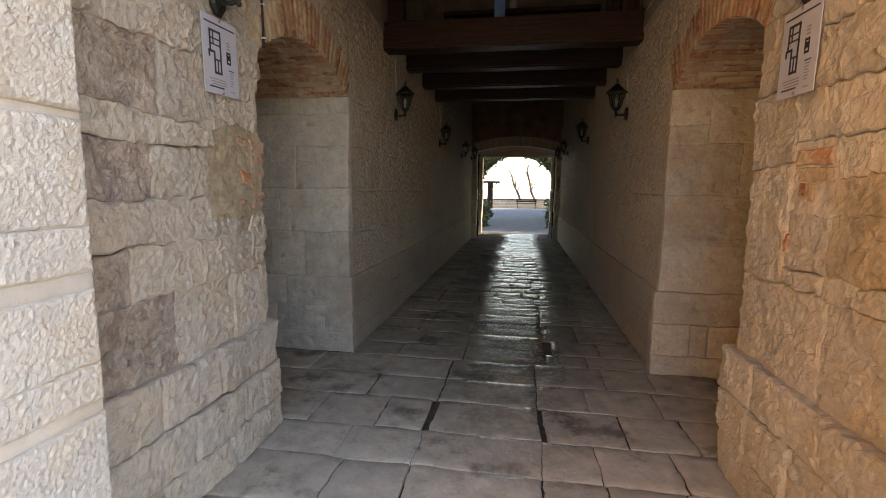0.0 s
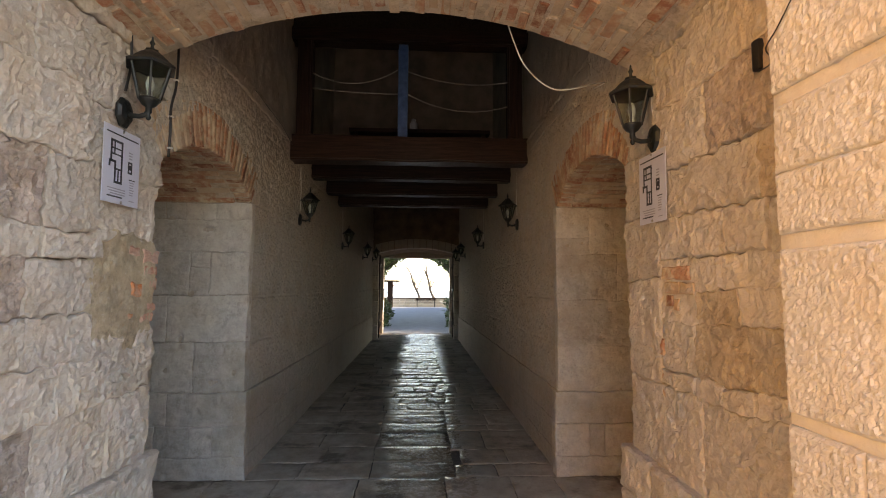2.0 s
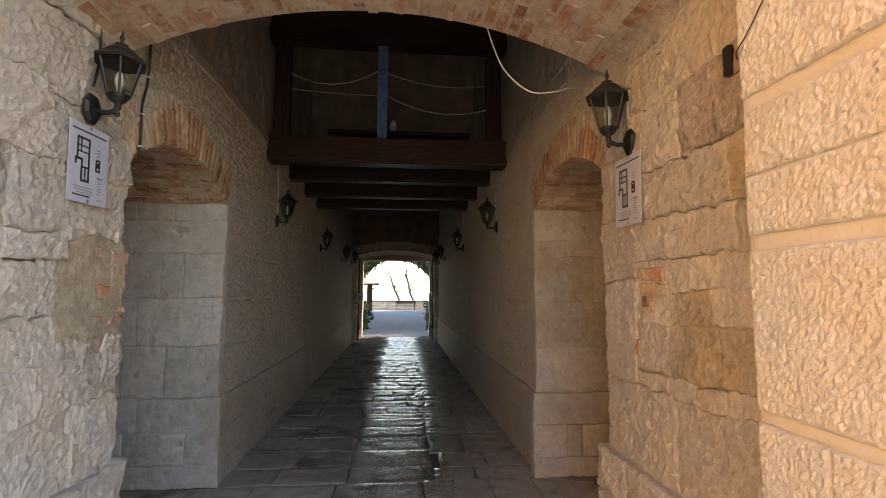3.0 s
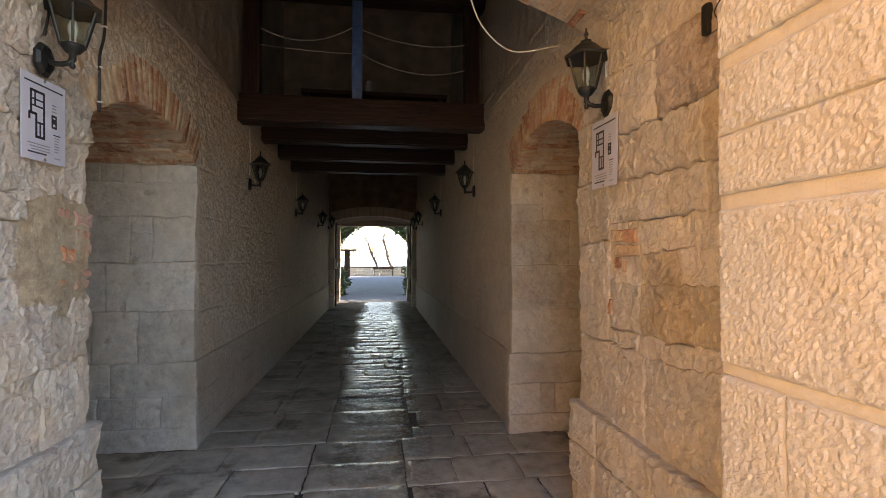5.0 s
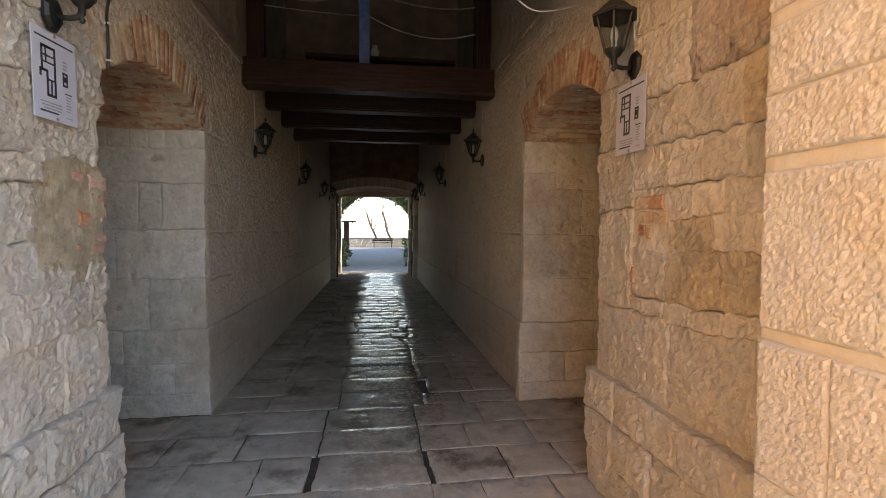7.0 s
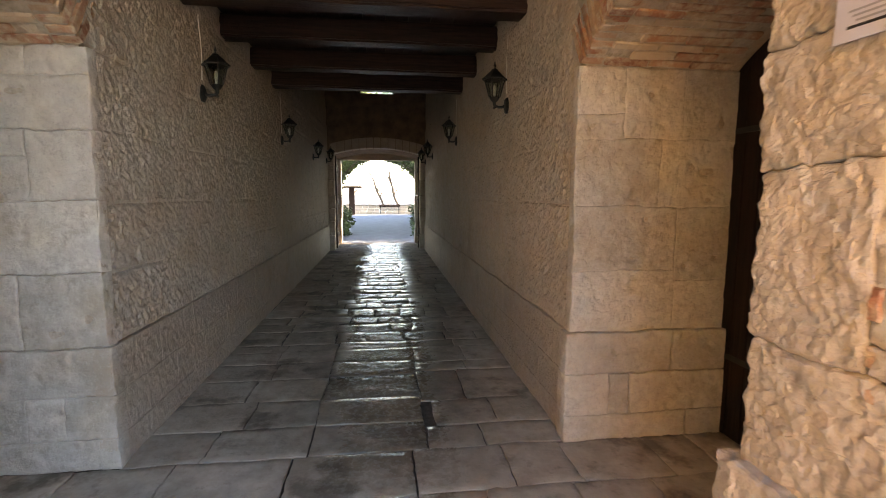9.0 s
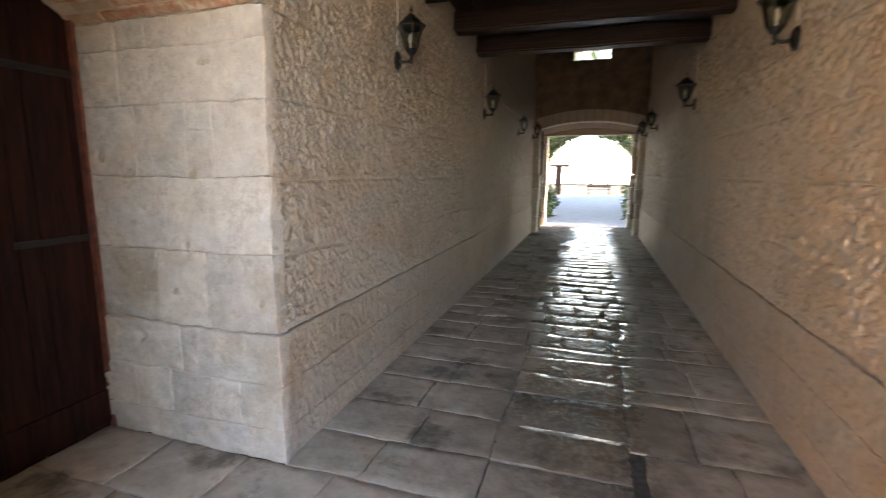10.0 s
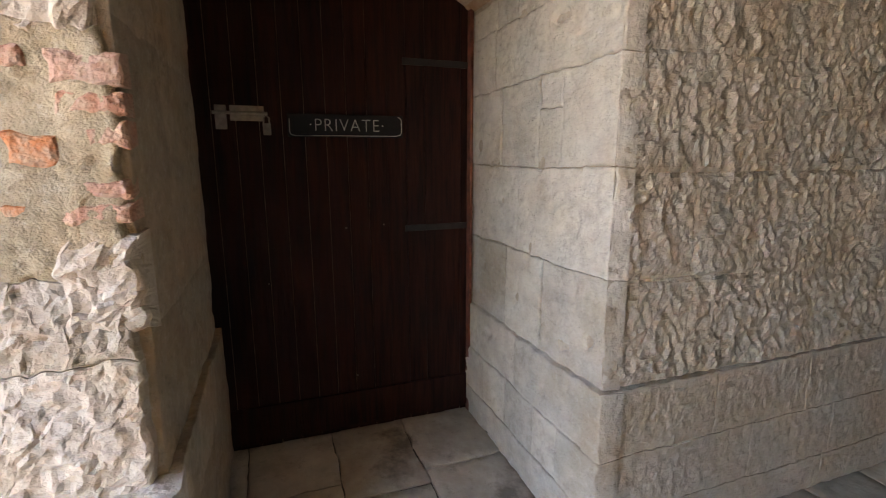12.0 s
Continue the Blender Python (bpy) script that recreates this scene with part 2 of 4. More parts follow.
M_ROAD = plain("shade_toned_asphalt", (0.15, 0.16, 0.175), 0.8, 0, 0.25, 2.5, 0.004)
M_FRAME = plain("flaking_red_paint", (0.22, 0.07, 0.04), 0.7, 0, 0.6, 18, 0.002)
M_RENDER = plain("warm_bounce_render", (0.57, 0.315, 0.085), 0.9, 0, 0.15, 2, 0.002)
M_BROWN = plain("dark_brown_plaster", (0.26, 0.18, 0.12), 0.9, 0, 0.45, 4, 0.004)
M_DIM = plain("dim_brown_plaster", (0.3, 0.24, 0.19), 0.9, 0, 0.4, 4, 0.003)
M_WATER = plain("bright_sea_water", (0.25, 0.35, 0.4), 0.25, 0, 0.1, 0.4, 0.02)


def glass_material():
    k = Nodes("smoky_lantern_glass", 0.08)
    k.colour((0.75, 0.8, 0.75))
    k.b.inputs["Transmission Weight"].default_value = 1.0
    k.b.inputs["IOR"].default_value = 1.35
    return k.m


M_GLASS = glass_material()


def pane_material():
    k = Nodes("leaf_light_glass", 0.15)
    # yellow of the sunlit leaves outside, put into the glass tint
    k.colour((0.9, 0.88, 0.6))
    k.b.inputs["Transmission Weight"].default_value = 1.0
    k.b.inputs["IOR"].default_value = 1.1
    return k.m


M_PANE = pane_material()

# ---- mesh helpers ----


def mesh_object(name, verts, faces, material, parent=None, label="", smooth=False):
    me = bpy.data.meshes.new(name)
    me.from_pydata(verts, [], faces)
    me.materials.append(material)
    if smooth:
        me.polygons.foreach_set("use_smooth", [True] * len(me.polygons))
    me.update()
    ob = new(name, me)
    if parent:
        ob.parent = parent
    if label:
        ob["label"] = label
    return ob


def part(name, bm, material, parent=None, label="", smooth=False):
    me = bpy.data.meshes.new(name)
    bmesh.ops.recalc_face_normals(bm, faces=bm.faces)
    bm.to_mesh(me)
    bm.free()
    me.materials.append(material)
    if smooth:
        me.polygons.foreach_set("use_smooth", [True] * len(me.polygons))
    ob = new(name, me)
    if parent:
        ob.parent = parent
    if label:
        ob["label"] = label
    return ob


def box(x0, x1, y0, y1, z0, z1, bevel=0.0, bm=None, m=None):
    own = bmesh.new()
    r = bmesh.ops.create_cube(own, size=1.0)
    for v in r["verts"]:
        v.co = Vector((x0 + (v.co.x + 0.5) * (x1 - x0), y0 + (v.co.y + 0.5) * (y1 - y0), z0 + (v.co.z + 0.5) * (z1 - z0)))
    if bevel:
        bmesh.ops.bevel(own, geom=own.edges[:], offset=bevel, segments=2, affect="EDGES", profile=0.6)
    if m:
        own.transform(m)
    if bm is None:
        return own
    tmp = bpy.data.meshes.new("tmp")
    own.to_mesh(tmp)
    own.free()
    bm.from_mesh(tmp)
    bpy.data.meshes.remove(tmp)
    return bm


def tube(points, radius, sides=8, bm=None, radii=None):
    """A round bar through points, capped, with parallel rings."""
    bm = bm or bmesh.new()
    pts = [Vector(p) for p in points]
    rings = []
    for i, p in enumerate(pts):
        d = (pts[min(i + 1, len(pts) - 1)] - pts[max(i - 1, 0)]).normalized()
        a = d.cross(Vector((0, 0, 1)) if abs(d.z) < 0.9 else Vector((1, 0, 0))).normalized()
        b = d.cross(a)
        r = radii[i] if radii else radius
        rings.append([bm.verts.new(p + r * (math.cos(2 * math.pi * k / sides) * a + math.sin(2 * math.pi * k / sides) * b)) for k in range(sides)])
    for r0, r1 in zip(rings, rings[1:]):
        for k in range(sides):
            bm.faces.new((r0[k], r0[(k + 1) % sides], r1[(k + 1) % sides], r1[k]))
    bm.faces.new(rings[0])
    bm.faces.new(rings[-1])
    return bm


def lathe(profile, sides, bm=None, turn=0.0):
    """Revolve (radius, height) pairs round z."""
    bm = bm or bmesh.new()
    rings = []
    for r, z in profile:
        rings.append([bm.verts.new((r * math.cos(turn + 2 * math.pi * k / sides), r * math.sin(turn + 2 * math.pi * k / sides), z)) for k in range(sides)])
    for r0, r1 in zip(rings, rings[1:]):
        for k in range(sides):
            bm.faces.new((r0[k], r0[(k + 1) % sides], r1[(k + 1) % sides], r1[k]))
    bm.faces.new(rings[0])
    bm.faces.new(rings[-1])
    return bm


def extrude_outline(points, axis, a, b):
    """A solid from a 2D outline: axis 'x' takes (y, z) points, 'y' takes (x, z)."""
    bm = bmesh.new()
    to3 = (lambda p, c: (c, p[0], p[1])) if axis == "x" else (lambda p, c: (p[0], c, p[1]))
    lo = [bm.verts.new(to3(p, a)) for p in points]
    hi = [bm.verts.new(to3(p, b)) for p in points]
    n = len(points)
    for i in range(n):
        bm.faces.new((lo[i], lo[(i + 1) % n], hi[(i + 1) % n], hi[i]))
    bm.faces.new(lo)
    bm.faces.new(hi)
    bm.normal_update()
    bmesh.ops.triangulate(bm, faces=[f for f in bm.faces if len(f.verts) > 4], ngon_method="EAR_CLIP")
    return bm


def facets(p, cell):
    """Chipped facets: each cell of a scattered field is a small plane with a tilt of its own."""
    d, c = noise.voronoi(p / cell)
    q = c[0]
    t = Vector((noise.noise(q * 3.1), noise.noise(q * 3.7 + Vector((9, 2, 4))), noise.noise(q * 2.9 + Vector((3, 8, 1)))))
    return t.dot(p / cell - q) + 0.35 * noise.noise(q * 5.3)


def scoops(p, cell):
    """Chisel scoops: shallow hollows that meet in sharp ridges; 0 in a hollow, about 1 on a ridge."""
    d, c = noise.voronoi(p / cell)
    return min(1.3, 1.6 * d[0] * d[0]) + 0.45 * noise.noise(c[0] * 4.7)


def relief_rough(p):
    q = Vector((p.x, p.y + 0.3 * p.z, p.z * 0.62)) + 0.03 * noise.noise_vector(p * 8)
    return 0.018 * noise.noise(p * 2.6) + 0.011 * scoops(q, 0.044) + 0.007 * scoops(q + Vector((4, 1, 2)), 0.022) + 0.003 * noise.noise(p * 40) - 0.005


def relief_pier(p):
    """Flat dressed blocks by the portal, roughly broken ones towards the niche."""
    q = p + 0.035 * noise.noise_vector(p * 6)
    k = min(1.0 if p.x < 0 else 0.6, max(0.4, 0.4 + 0.7 * (p.y - 1.9) + 0.5 * noise.noise(p * 1.9)))
    return 0.014 * noise.noise(p * 3.0) + k * (0.017 * facets(q, 0.12) + 0.010 * scoops(q, 0.085)) + (0.003 + 0.006 * k) * scoops(q + Vector((2, 5, 1)), 0.034) + 0.004 * noise.noise(p * 40) - 0.009 * k


def relief_patch(p):
    return 0.01 * noise.noise(p * 4) + 0.006 * noise.noise(p * 15) + 0.004 * noise.noise(p * 45)


def relief_smooth(p):
    chip = noise.noise(p * 11 + Vector((3, 3, 3)))
    return 0.006 * noise.noise(p * 4) + 0.004 * noise.noise(p * 18) + 0.0025 * noise.noise(p * 47) - (0.05 * (chip - 0.38) if chip > 0.38 else 0)


def relief_boss(p):
    q = Vector((p.x, p.y * 1.15 + p.z * 0.35, p.z * 0.8))
    return 0.006 * noise.noise(p * 5) + 0.0058 * facets(q, 0.016) + 0.004 * noise.noise(p * 60)


def relief_upper(p):
    return 0.02 * noise.noise(p * 2.2) + 0.022 * scoops(Vector((p.x, p.y, p.z * 0.6)), 0.12)


def stone(name, place, flip, u0, u1, v0, v1, step, relief, material, parent, gap=0.008, soft=0.012, depth=0.08, proud=0.0, wobble=0.012, keep=0.4):
    """One dressed stone: a hacked face over its rectangle, rounded to the joints, with sides running back into the wall."""
    u0, u1, v0, v1 = u0 + gap / 2, u1 - gap / 2, v0 + gap / 2, v1 - gap / 2
    def lines(a, b):
        n = max(2, int((b - a - 2 * soft) / step))
        return [a, a + soft * 0.35] + [a + soft + (b - a - 2 * soft) * i / n for i in range(n + 1)] + [b - soft * 0.35, b]
    us, vs = lines(u0, u1), lines(v0, v1)
    even = material is M_PAVE or relief in (relief_smooth, relief_patch, relief_upper)
    nu, nv = len(us) - 1, len(vs) - 1
    verts, faces = [], []
    for j in range(nv + 1):
        for i in range(nu + 1):
            u, v = us[i], vs[j]
            p = Vector(place(u, v, 0))
            e = min(u - u0, u1 - u, v - v0, v1 - v)
            edge = min(1.0, e / max(soft, 1e-4))
            w = relief(p) * (keep + (1 - keep) * edge) + proud - soft * 0.9 * (1 - edge) ** 2
            du = wobble * (0.7 * noise.noise(p * 3 + Vector((5, 0, 0))) + 0.5 * noise.noise(p * 13) + 0.3 * noise.noise(p * 31))
            dv = wobble * (0.7 * noise.noise(p * 3 + Vector((0, 7, 3))) + 0.5 * noise.noise(p * 13 + Vector((2, 2, 2))) + 0.3 * noise.noise(p * 31 + Vector((1, 4, 2))))
            if edge >= 1 and not even:
                jog = noise.noise_vector(p * 83)
                du, dv = du + 0.5 * step * jog.x, dv + 0.5 * step * jog.y
            verts.append(place(u + du, v + dv, w))
    n = nu + 1
    for j in range(nv):
        for i in range(nu):
            f = (j * n + i, j * n + i + 1, (j + 1) * n + i + 1, (j + 1) * n + i)
            faces.append(f[::-1] if flip else f)
    ring = list(range(0, n)) + [j * n + nu for j in range(1, nv + 1)] + [nv * n + i for i in range(nu - 1, -1, -1)] + [j * n for j in range(nv - 1, 0, -1)]
    back = len(verts)
    for k in ring:
        i, j = k % n, k // n
        verts.append(place(us[i], vs[j], -depth))
    c = len(ring)
    for a in range(c):
        b = (a + 1) % c
        f = (ring[b], ring[a], back + a, back + b)
        faces.append(f[::-1] if flip else f)
    ob = mesh_object(name, verts, faces, material, parent, "", even)
    return ob


def course(name, place, flip, u0, u1, v0, v1, lengths, step, relief, material, parent, rng, **kw):
    """A row of stones from u0 to u1."""
    u = u0
    while u < u1 - 0.02:
        w = rng.uniform(*lengths)
        if u1 - (u + w) < lengths[0] * 0.6:
            w = u1 - u
        s = step(u) if callable(step) else step
        stone(name, place, flip, u, u + w, v0, v1, s, relief, material, parent, **kw)
        u += w


XL, XR = -1.50, 1.14
Y0, Y1, YN0, YN1, YE, YO = 1.08, 1.66, 2.97, 4.36, 14.75, 16.85


def face_left(x):
    return lambda u, v, w: (x + w, u, v)


def face_right(x):
    return lambda u, v, w: (x - w, u, v)


def face_south(y):
    return lambda u, v, w: (u, y - w, v)


def face_north(y):
    return lambda u, v, w: (u, y + w, v)


def arch_z(y, c, half, spring, rise):
    """Height of a segmental arch above a point of its span."""
    r = (half * half + rise * rise) / (2 * rise)
    return spring + rise - r + math.sqrt(max(r * r - (y - c) ** 2, 0))

# ---- structure ----


def structure(ob, label, category):
    return tagged(ob, label, category, kind="structure")


ground = structure(part("ground", box(-400, 400, -300, 44, -0.6, -0.03), M_GROUND), "grey dusty ground outside both ends of the passage", "ground")
water = structure(part("water", box(-900, 900, 44.2, 1800, -0.8, -0.10), M_WATER), "bright calm sea beyond the low wall", "sea")
floor = structure(part("floor", box(XL - 1.3, XR + 1.1, Y0, YO, -0.028, -0.014), M_EARTH), "worn polished limestone paving slabs with dark earth joints", "floor")

NC, NH, NS, NR, NT = (YN0 + YN1) / 2, (YN1 - YN0) / 2, 2.27, 0.22, 0.29  # niche arch: centre, half span, spring, rise, ring
STEPS = 24


def niche_wall(name, side):
    """Solid wall round one niche, faced along the passage, with the arched opening cut through."""
    x_in, x_out = (XL - 0.03, XL - 1.6) if side < 0 else (XR + 0.03, XR + 1.6)
    outline = [(Y1, 0), (YN0 - 0.012, 0), (YN0 - 0.012, NS)]
    outline += [(YN0 + (YN1 - YN0) * i / STEPS, arch_z(YN0 + (YN1 - YN0) * i / STEPS, NC, NH, NS, NR) + 0.03) for i in range(STEPS + 1)]
    outline += [(YN1 + 0.012, NS), (YN1 + 0.012, 0), (YO, 0), (YO, 5.7), (Y1, 5.7)]
    return part(name, extrude_outline(outline, "x", x_in, x_out), M_MORTAR)


wall_left = structure(niche_wall("wall_left", -1), "rough hacked limestone passage wall with an arched niche", "wall")
wall_right = structure(niche_wall("wall_right", 1), "rough hacked limestone passage wall with an arched niche, warm toned", "wall")
structure(part("wall_niche_left", box(-3.3, -2.84, 2.5, 4.9, 0, 2.9), M_MORTAR), "plain wall behind the niche door", "wall")
structure(part("wall_niche_right", box(2.3, 2.74, 2.5, 4.9, 0, 2.9), M_MORTAR), "plain wall behind the niche door", "wall")
ceiling = structure(part("ceiling", box(XL - 1.6, XR + 1.6, 2.9, YO, 5.7, 5.9), M_ROOF), "dark boarded roof high over the passage", "ceiling")

# facade with the portal, towards the court
JL, JR = -1.33, 1.0
facade = structure(part("wall_facade", box(-9, JL - 0.055, Y0 + 0.02, Y1 - 0.004, 0, 7.5), M_JAMB), "pale stone facade beside the portal", "wall")
structure(part("wall_facade_right", box(JR + 0.055, 9, Y0 + 0.02, Y1 - 0.004, 0, 7.5), M_JAMB), "pale stone facade beside the portal", "wall")
structure(part("wall_facade_head", box(JL - 0.03, JR + 0.03, Y0 + 0.02, Y1 - 0.004, 3.35, 7.5), M_JAMB), "pale stone facade over the portal", "wall")
# unseen walls added round the court; the sunlit side bounces warm light in
structure(part("wall_court", box(-6.6, -6.0, -16, Y0 + 0.015, 0, 8), M_RENDER), "unseen orange wall added beside the court to bounce warm sunlight", "wall")
structure(part("wall_court_end", box(-6.6, 14, -16.6, -16, 0, 1.6), M_RENDER), "unseen low wall added to close the court", "wall")


def portal_jamb(name, x, side, rows):
    core = structure(part(name, box(*((x - 0.052, x - 0.034) if side < 0 else (x + 0.034, x + 0.052)), Y0 + 0.03, Y1 - 0.006, 0, 3.34), M_MORTAR),
                     "portal jamb of bossed pale limestone blocks with smooth margins", "portal jamb")
    place = face_left(x) if side < 0 else face_right(x)
    for z0, z1, boss, split in rows:
        cuts = [Y0, Y1] if not split else [Y0, split, Y1]
        for a, b in zip(cuts, cuts[1:]):
            if boss:
                stone("block", place, side > 0, a, b, z0, z1, 0.0062, relief_boss, M_JAMB, core, gap=0.0, soft=0.012, depth=0.045, proud=0.006, wobble=0.002)
            else:
                stone("margin", place, side > 0, a, b, z0, z1, 0.03, relief_smooth, M_MARGIN, core, gap=-0.012, soft=0.004, depth=0.04, proud=-0.010, wobble=0.0)
    return core


portal_jamb("jamb_left", JL, -1, [(0, 0.40, 1, 0), (0.40, 0.755, 1, 0), (0.755, 0.80, 0, 0), (0.80, 0.925, 1, 0), (0.925, 1.165, 1, 0), (1.165, 1.22, 0, 0), (1.22, 1.365, 1, 0),
                                  (1.365, 1.69, 1, 0), (1.69, 1.715, 0, 0), (1.715, 2.13, 1, 0), (2.13, 2.5, 1, 0), (2.5, 2.95, 1, 0), (2.95, 3.34, 1, 0)])
portal_jamb("jamb_right", JR, 1, [(0, 0.42, 1, 0), (0.42, 0.76, 1, 0), (0.76, 1.175, 1, 1.43), (1.175, 1.21, 0, 0), (1.21, 1.675, 1, 0), (1.675, 1.72, 0, 0), (1.72, 1.90, 1, 0), (1.90, 2.10, 1, 0),
                                  (2.10, 2.145, 0, 0), (2.145, 2.55, 1, 0), (2.55, 2.95, 1, 0), (2.95, 3.34, 1, 0)])
# inner return of each jamb, facing the passage's far end, closes on the piers
rng = random.Random(4)

# ---- pier stones near the portal ----


ODD = {(1, 1.18, 1.66): M_TAN, (1, 1.88, 1.66): M_TAN, (1, 1.10, 1.66): M_TAN, (1, 1.42, 2.05): M_TAN, (1, 2.12, 1.66): M_PINK, (-1, 0.67, 1.66): M_PINK, (-1, 1.02, 1.66): M_PINK, (-1, 1.44, 1.74): M_PINK, (-1, 1.80, 1.66): M_PINK}


def pier(name, wall, x, side, rows, plinth):
    place = face_left(x) if side < 0 else face_right(x)
    for z0, z1, cuts in rows:
        cuts = [c + (rng.uniform(-0.035, 0.03) if c == E2 else 0) for c in cuts]
        for a, b in zip(cuts, cuts[1:]):
            stone("stone", place, side > 0, a, b, z0, z1, 0.0105, relief_pier, ODD.get((side, z0, round(a, 2)), M_PIER), wall, gap=rng.choice((-0.004, 0.001, 0.006)), soft=rng.uniform(0.004, 0.014), depth=0.08, proud=rng.uniform(-0.010, 0.012), wobble=0.035, keep=0.75)
    place = face_left(x + 0.05) if side < 0 else face_right(x - 0.05)
    for z0, z1, cuts in plinth:
        for a, b in zip(cuts, cuts[1:]):
            stone("plinth_stone", place, side > 0, a, b, z0, z1, 0.016, relief_pier, M_PIER, wall, gap=0.003, soft=0.016, depth=0.12, proud=rng.uniform(-0.012, 0.01), wobble=0.028)


E2 = YN0 + 0.02
pier("left", wall_left, XL, -1, [
    (0.67, 1.02, [Y1, 2.2, 2.62, E2]), (1.02, 1.24, [Y1, 1.98, 2.28, 2.64, E2]), (1.24, 1.44, [Y1, 2.15, 2.5]), (1.44, 1.68, [Y1, 1.74, 2.14, 2.5]), (1.68, 1.80, [Y1, 1.86, 2.02, 2.2, 2.52]),
    (1.80, 2.10, [Y1, 2.2, 2.6, E2]), (2.10, 2.40, [Y1, 1.95, 2.4, E2]), (2.40, 2.75, [Y1, 2.1, 2.55, E2]), (2.75, 3.05, [Y1, 2.3, E2])],
    [(0, 0.21, [Y1, 2.05, 2.55, 2.84, 3.02]), (0.21, 0.43, [Y1, 2.23, 2.66, 2.82, 3.03]), (0.43, 0.69, [Y1, 2.06, 2.45, 2.72, 3.02])])
pier("right", wall_right, XR, 1, [
    (0.67, 1.10, [Y1, 1.84, 2.3, E2]), (1.10, 1.18, [Y1, 1.8, 1.98, 2.16, 2.35, 2.6]), (1.18, 1.42, [Y1, 2.36, 2.62]), (1.42, 1.56, [Y1, 2.05, 2.33]), (1.10, 1.60, [2.62, E2]),
    (1.56, 1.70, [Y1, 2.0, 2.36]), (1.70, 1.88, [Y1, 1.88, 2.1, 2.45]), (1.60, 1.95, [2.63, E2]), (1.88, 2.12, [Y1, 1.9, 2.4, 2.63]), (1.95, 2.3, [2.63, E2]), (2.12, 2.45, [Y1, 2.2, 2.63]), (2.3, 2.6, [2.63, E2]),
    (2.45, 2.75, [Y1, 2.3, 2.63]), (2.6, 3.05, [2.63, E2]), (2.75, 3.05, [Y1, 2.63])],
    [(0, 0.24, [Y1, 2.2, 2.62, 3.02]), (0.24, 0.47, [Y1, 1.95, 2.35, 2.7, 3.02]), (0.47, 0.69, [Y1, 2.2, 2.7, 3.02])])

# repaired patches: brown mortar with bricks showing
place_l, place_r = face_left(XL), face_right(XR)
stone("mortar_patch", place_l, False, 2.47, E2 - 0.03, 1.25, 1.81, 0.014, relief_patch, M_PATCH, wall_left, gap=-0.03, soft=0.012, depth=0.08, proud=-0.004, wobble=0.045, keep=0.8)
for a, b, z0, z1 in ((2.40, 2.72, 1.13, 1.325), (2.83, 3.0, 1.09, 1.35), (2.44, 2.66, 1.76, 1.90)):
    stone("stone", place_l, False, a, b, z0, z1, 0.012, relief_pier, M_PIER, wall_left, gap=0.0, soft=0.02, depth=0.08, proud=0.004, wobble=0.04, keep=0.8)
for a, b, z0, z1, raw in ((2.75, 2.845, 1.505, 1.58, 1), (2.85, 3.0, 1.683, 1.765, 0), (2.855, 3.0, 1.617, 1.675, 0), (2.90, 3.0, 1.553, 1.61, 0), (2.865, 2.99, 1.437, 1.487, 0), (2.80, 2.995, 1.378, 1.43, 0),
                          (2.72, 2.82, 1.715, 1.77, 0), (2.73, 2.785, 1.385, 1.43, 1)):
    stone("brick", place_l, False, a, b, z0, z1, 0.010, lambda p: 0.45 * relief_pier(p), M_RAWBRICK if raw else M_DUSTBRICK, wall_left, gap=0.004, soft=0.012, depth=0.08, proud=0.001 if not raw else 0.002, wobble=0.024, keep=0.8)
stone("mortar_patch", place_r, True, 2.33, 2.63, 1.40, 1.70, 0.02, relief_pier, M_PIER, wall_right, gap=0.0, soft=0.006, depth=0.08, proud=-0.008, wobble=0.012)
stone("mortar_patch", place_r, True, 2.45, 2.63, 1.70, 1.90, 0.02, relief_pier, M_PIER, wall_right, gap=0.0, soft=0.006, depth=0.08, proud=-0.004, wobble=0.012)
for a, b, z0, z1 in ((2.37, 2.61, 1.60, 1.665), (2.46, 2.585, 1.535, 1.592), (2.345, 2.452, 1.535, 1.592), (2.52, 2.565, 1.475, 1.53), (2.47, 2.505, 1.46, 1.515), (2.59, 2.625, 1.235, 1.32), (2.59, 2.62, 1.12, 1.175), (2.575, 2.61, 1.035, 1.08)):
    stone("brick", place_r, True, a, b, z0, z1, 0.012, relief_pier, M_BRICK, wall_right, gap=0.003, soft=0.006, depth=0.08, proud=0.003, wobble=0.008)

# niche-side faces of the two piers
for wall, xa, xb in ((wall_left, -2.75, XL - 0.035), (wall_right, XR + 0.035, 2.2)):
    z = 0.0
    for z1 in (0.22, 0.45, 0.69, 1.08, 1.46, 1.85, NS):
        # stained stone; its browner tone also carries the shade on these faces
        course("stone", face_north(YN0), True, xa, xb, z, z1, (0.3, 0.6), 0.03, relief_smooth, M_TAN, wall, rng, gap=-0.006, soft=0.003, keep=0.9, proud=0.045 if z1 < 0.7 else 0.016, depth=0.08)
        z = z1

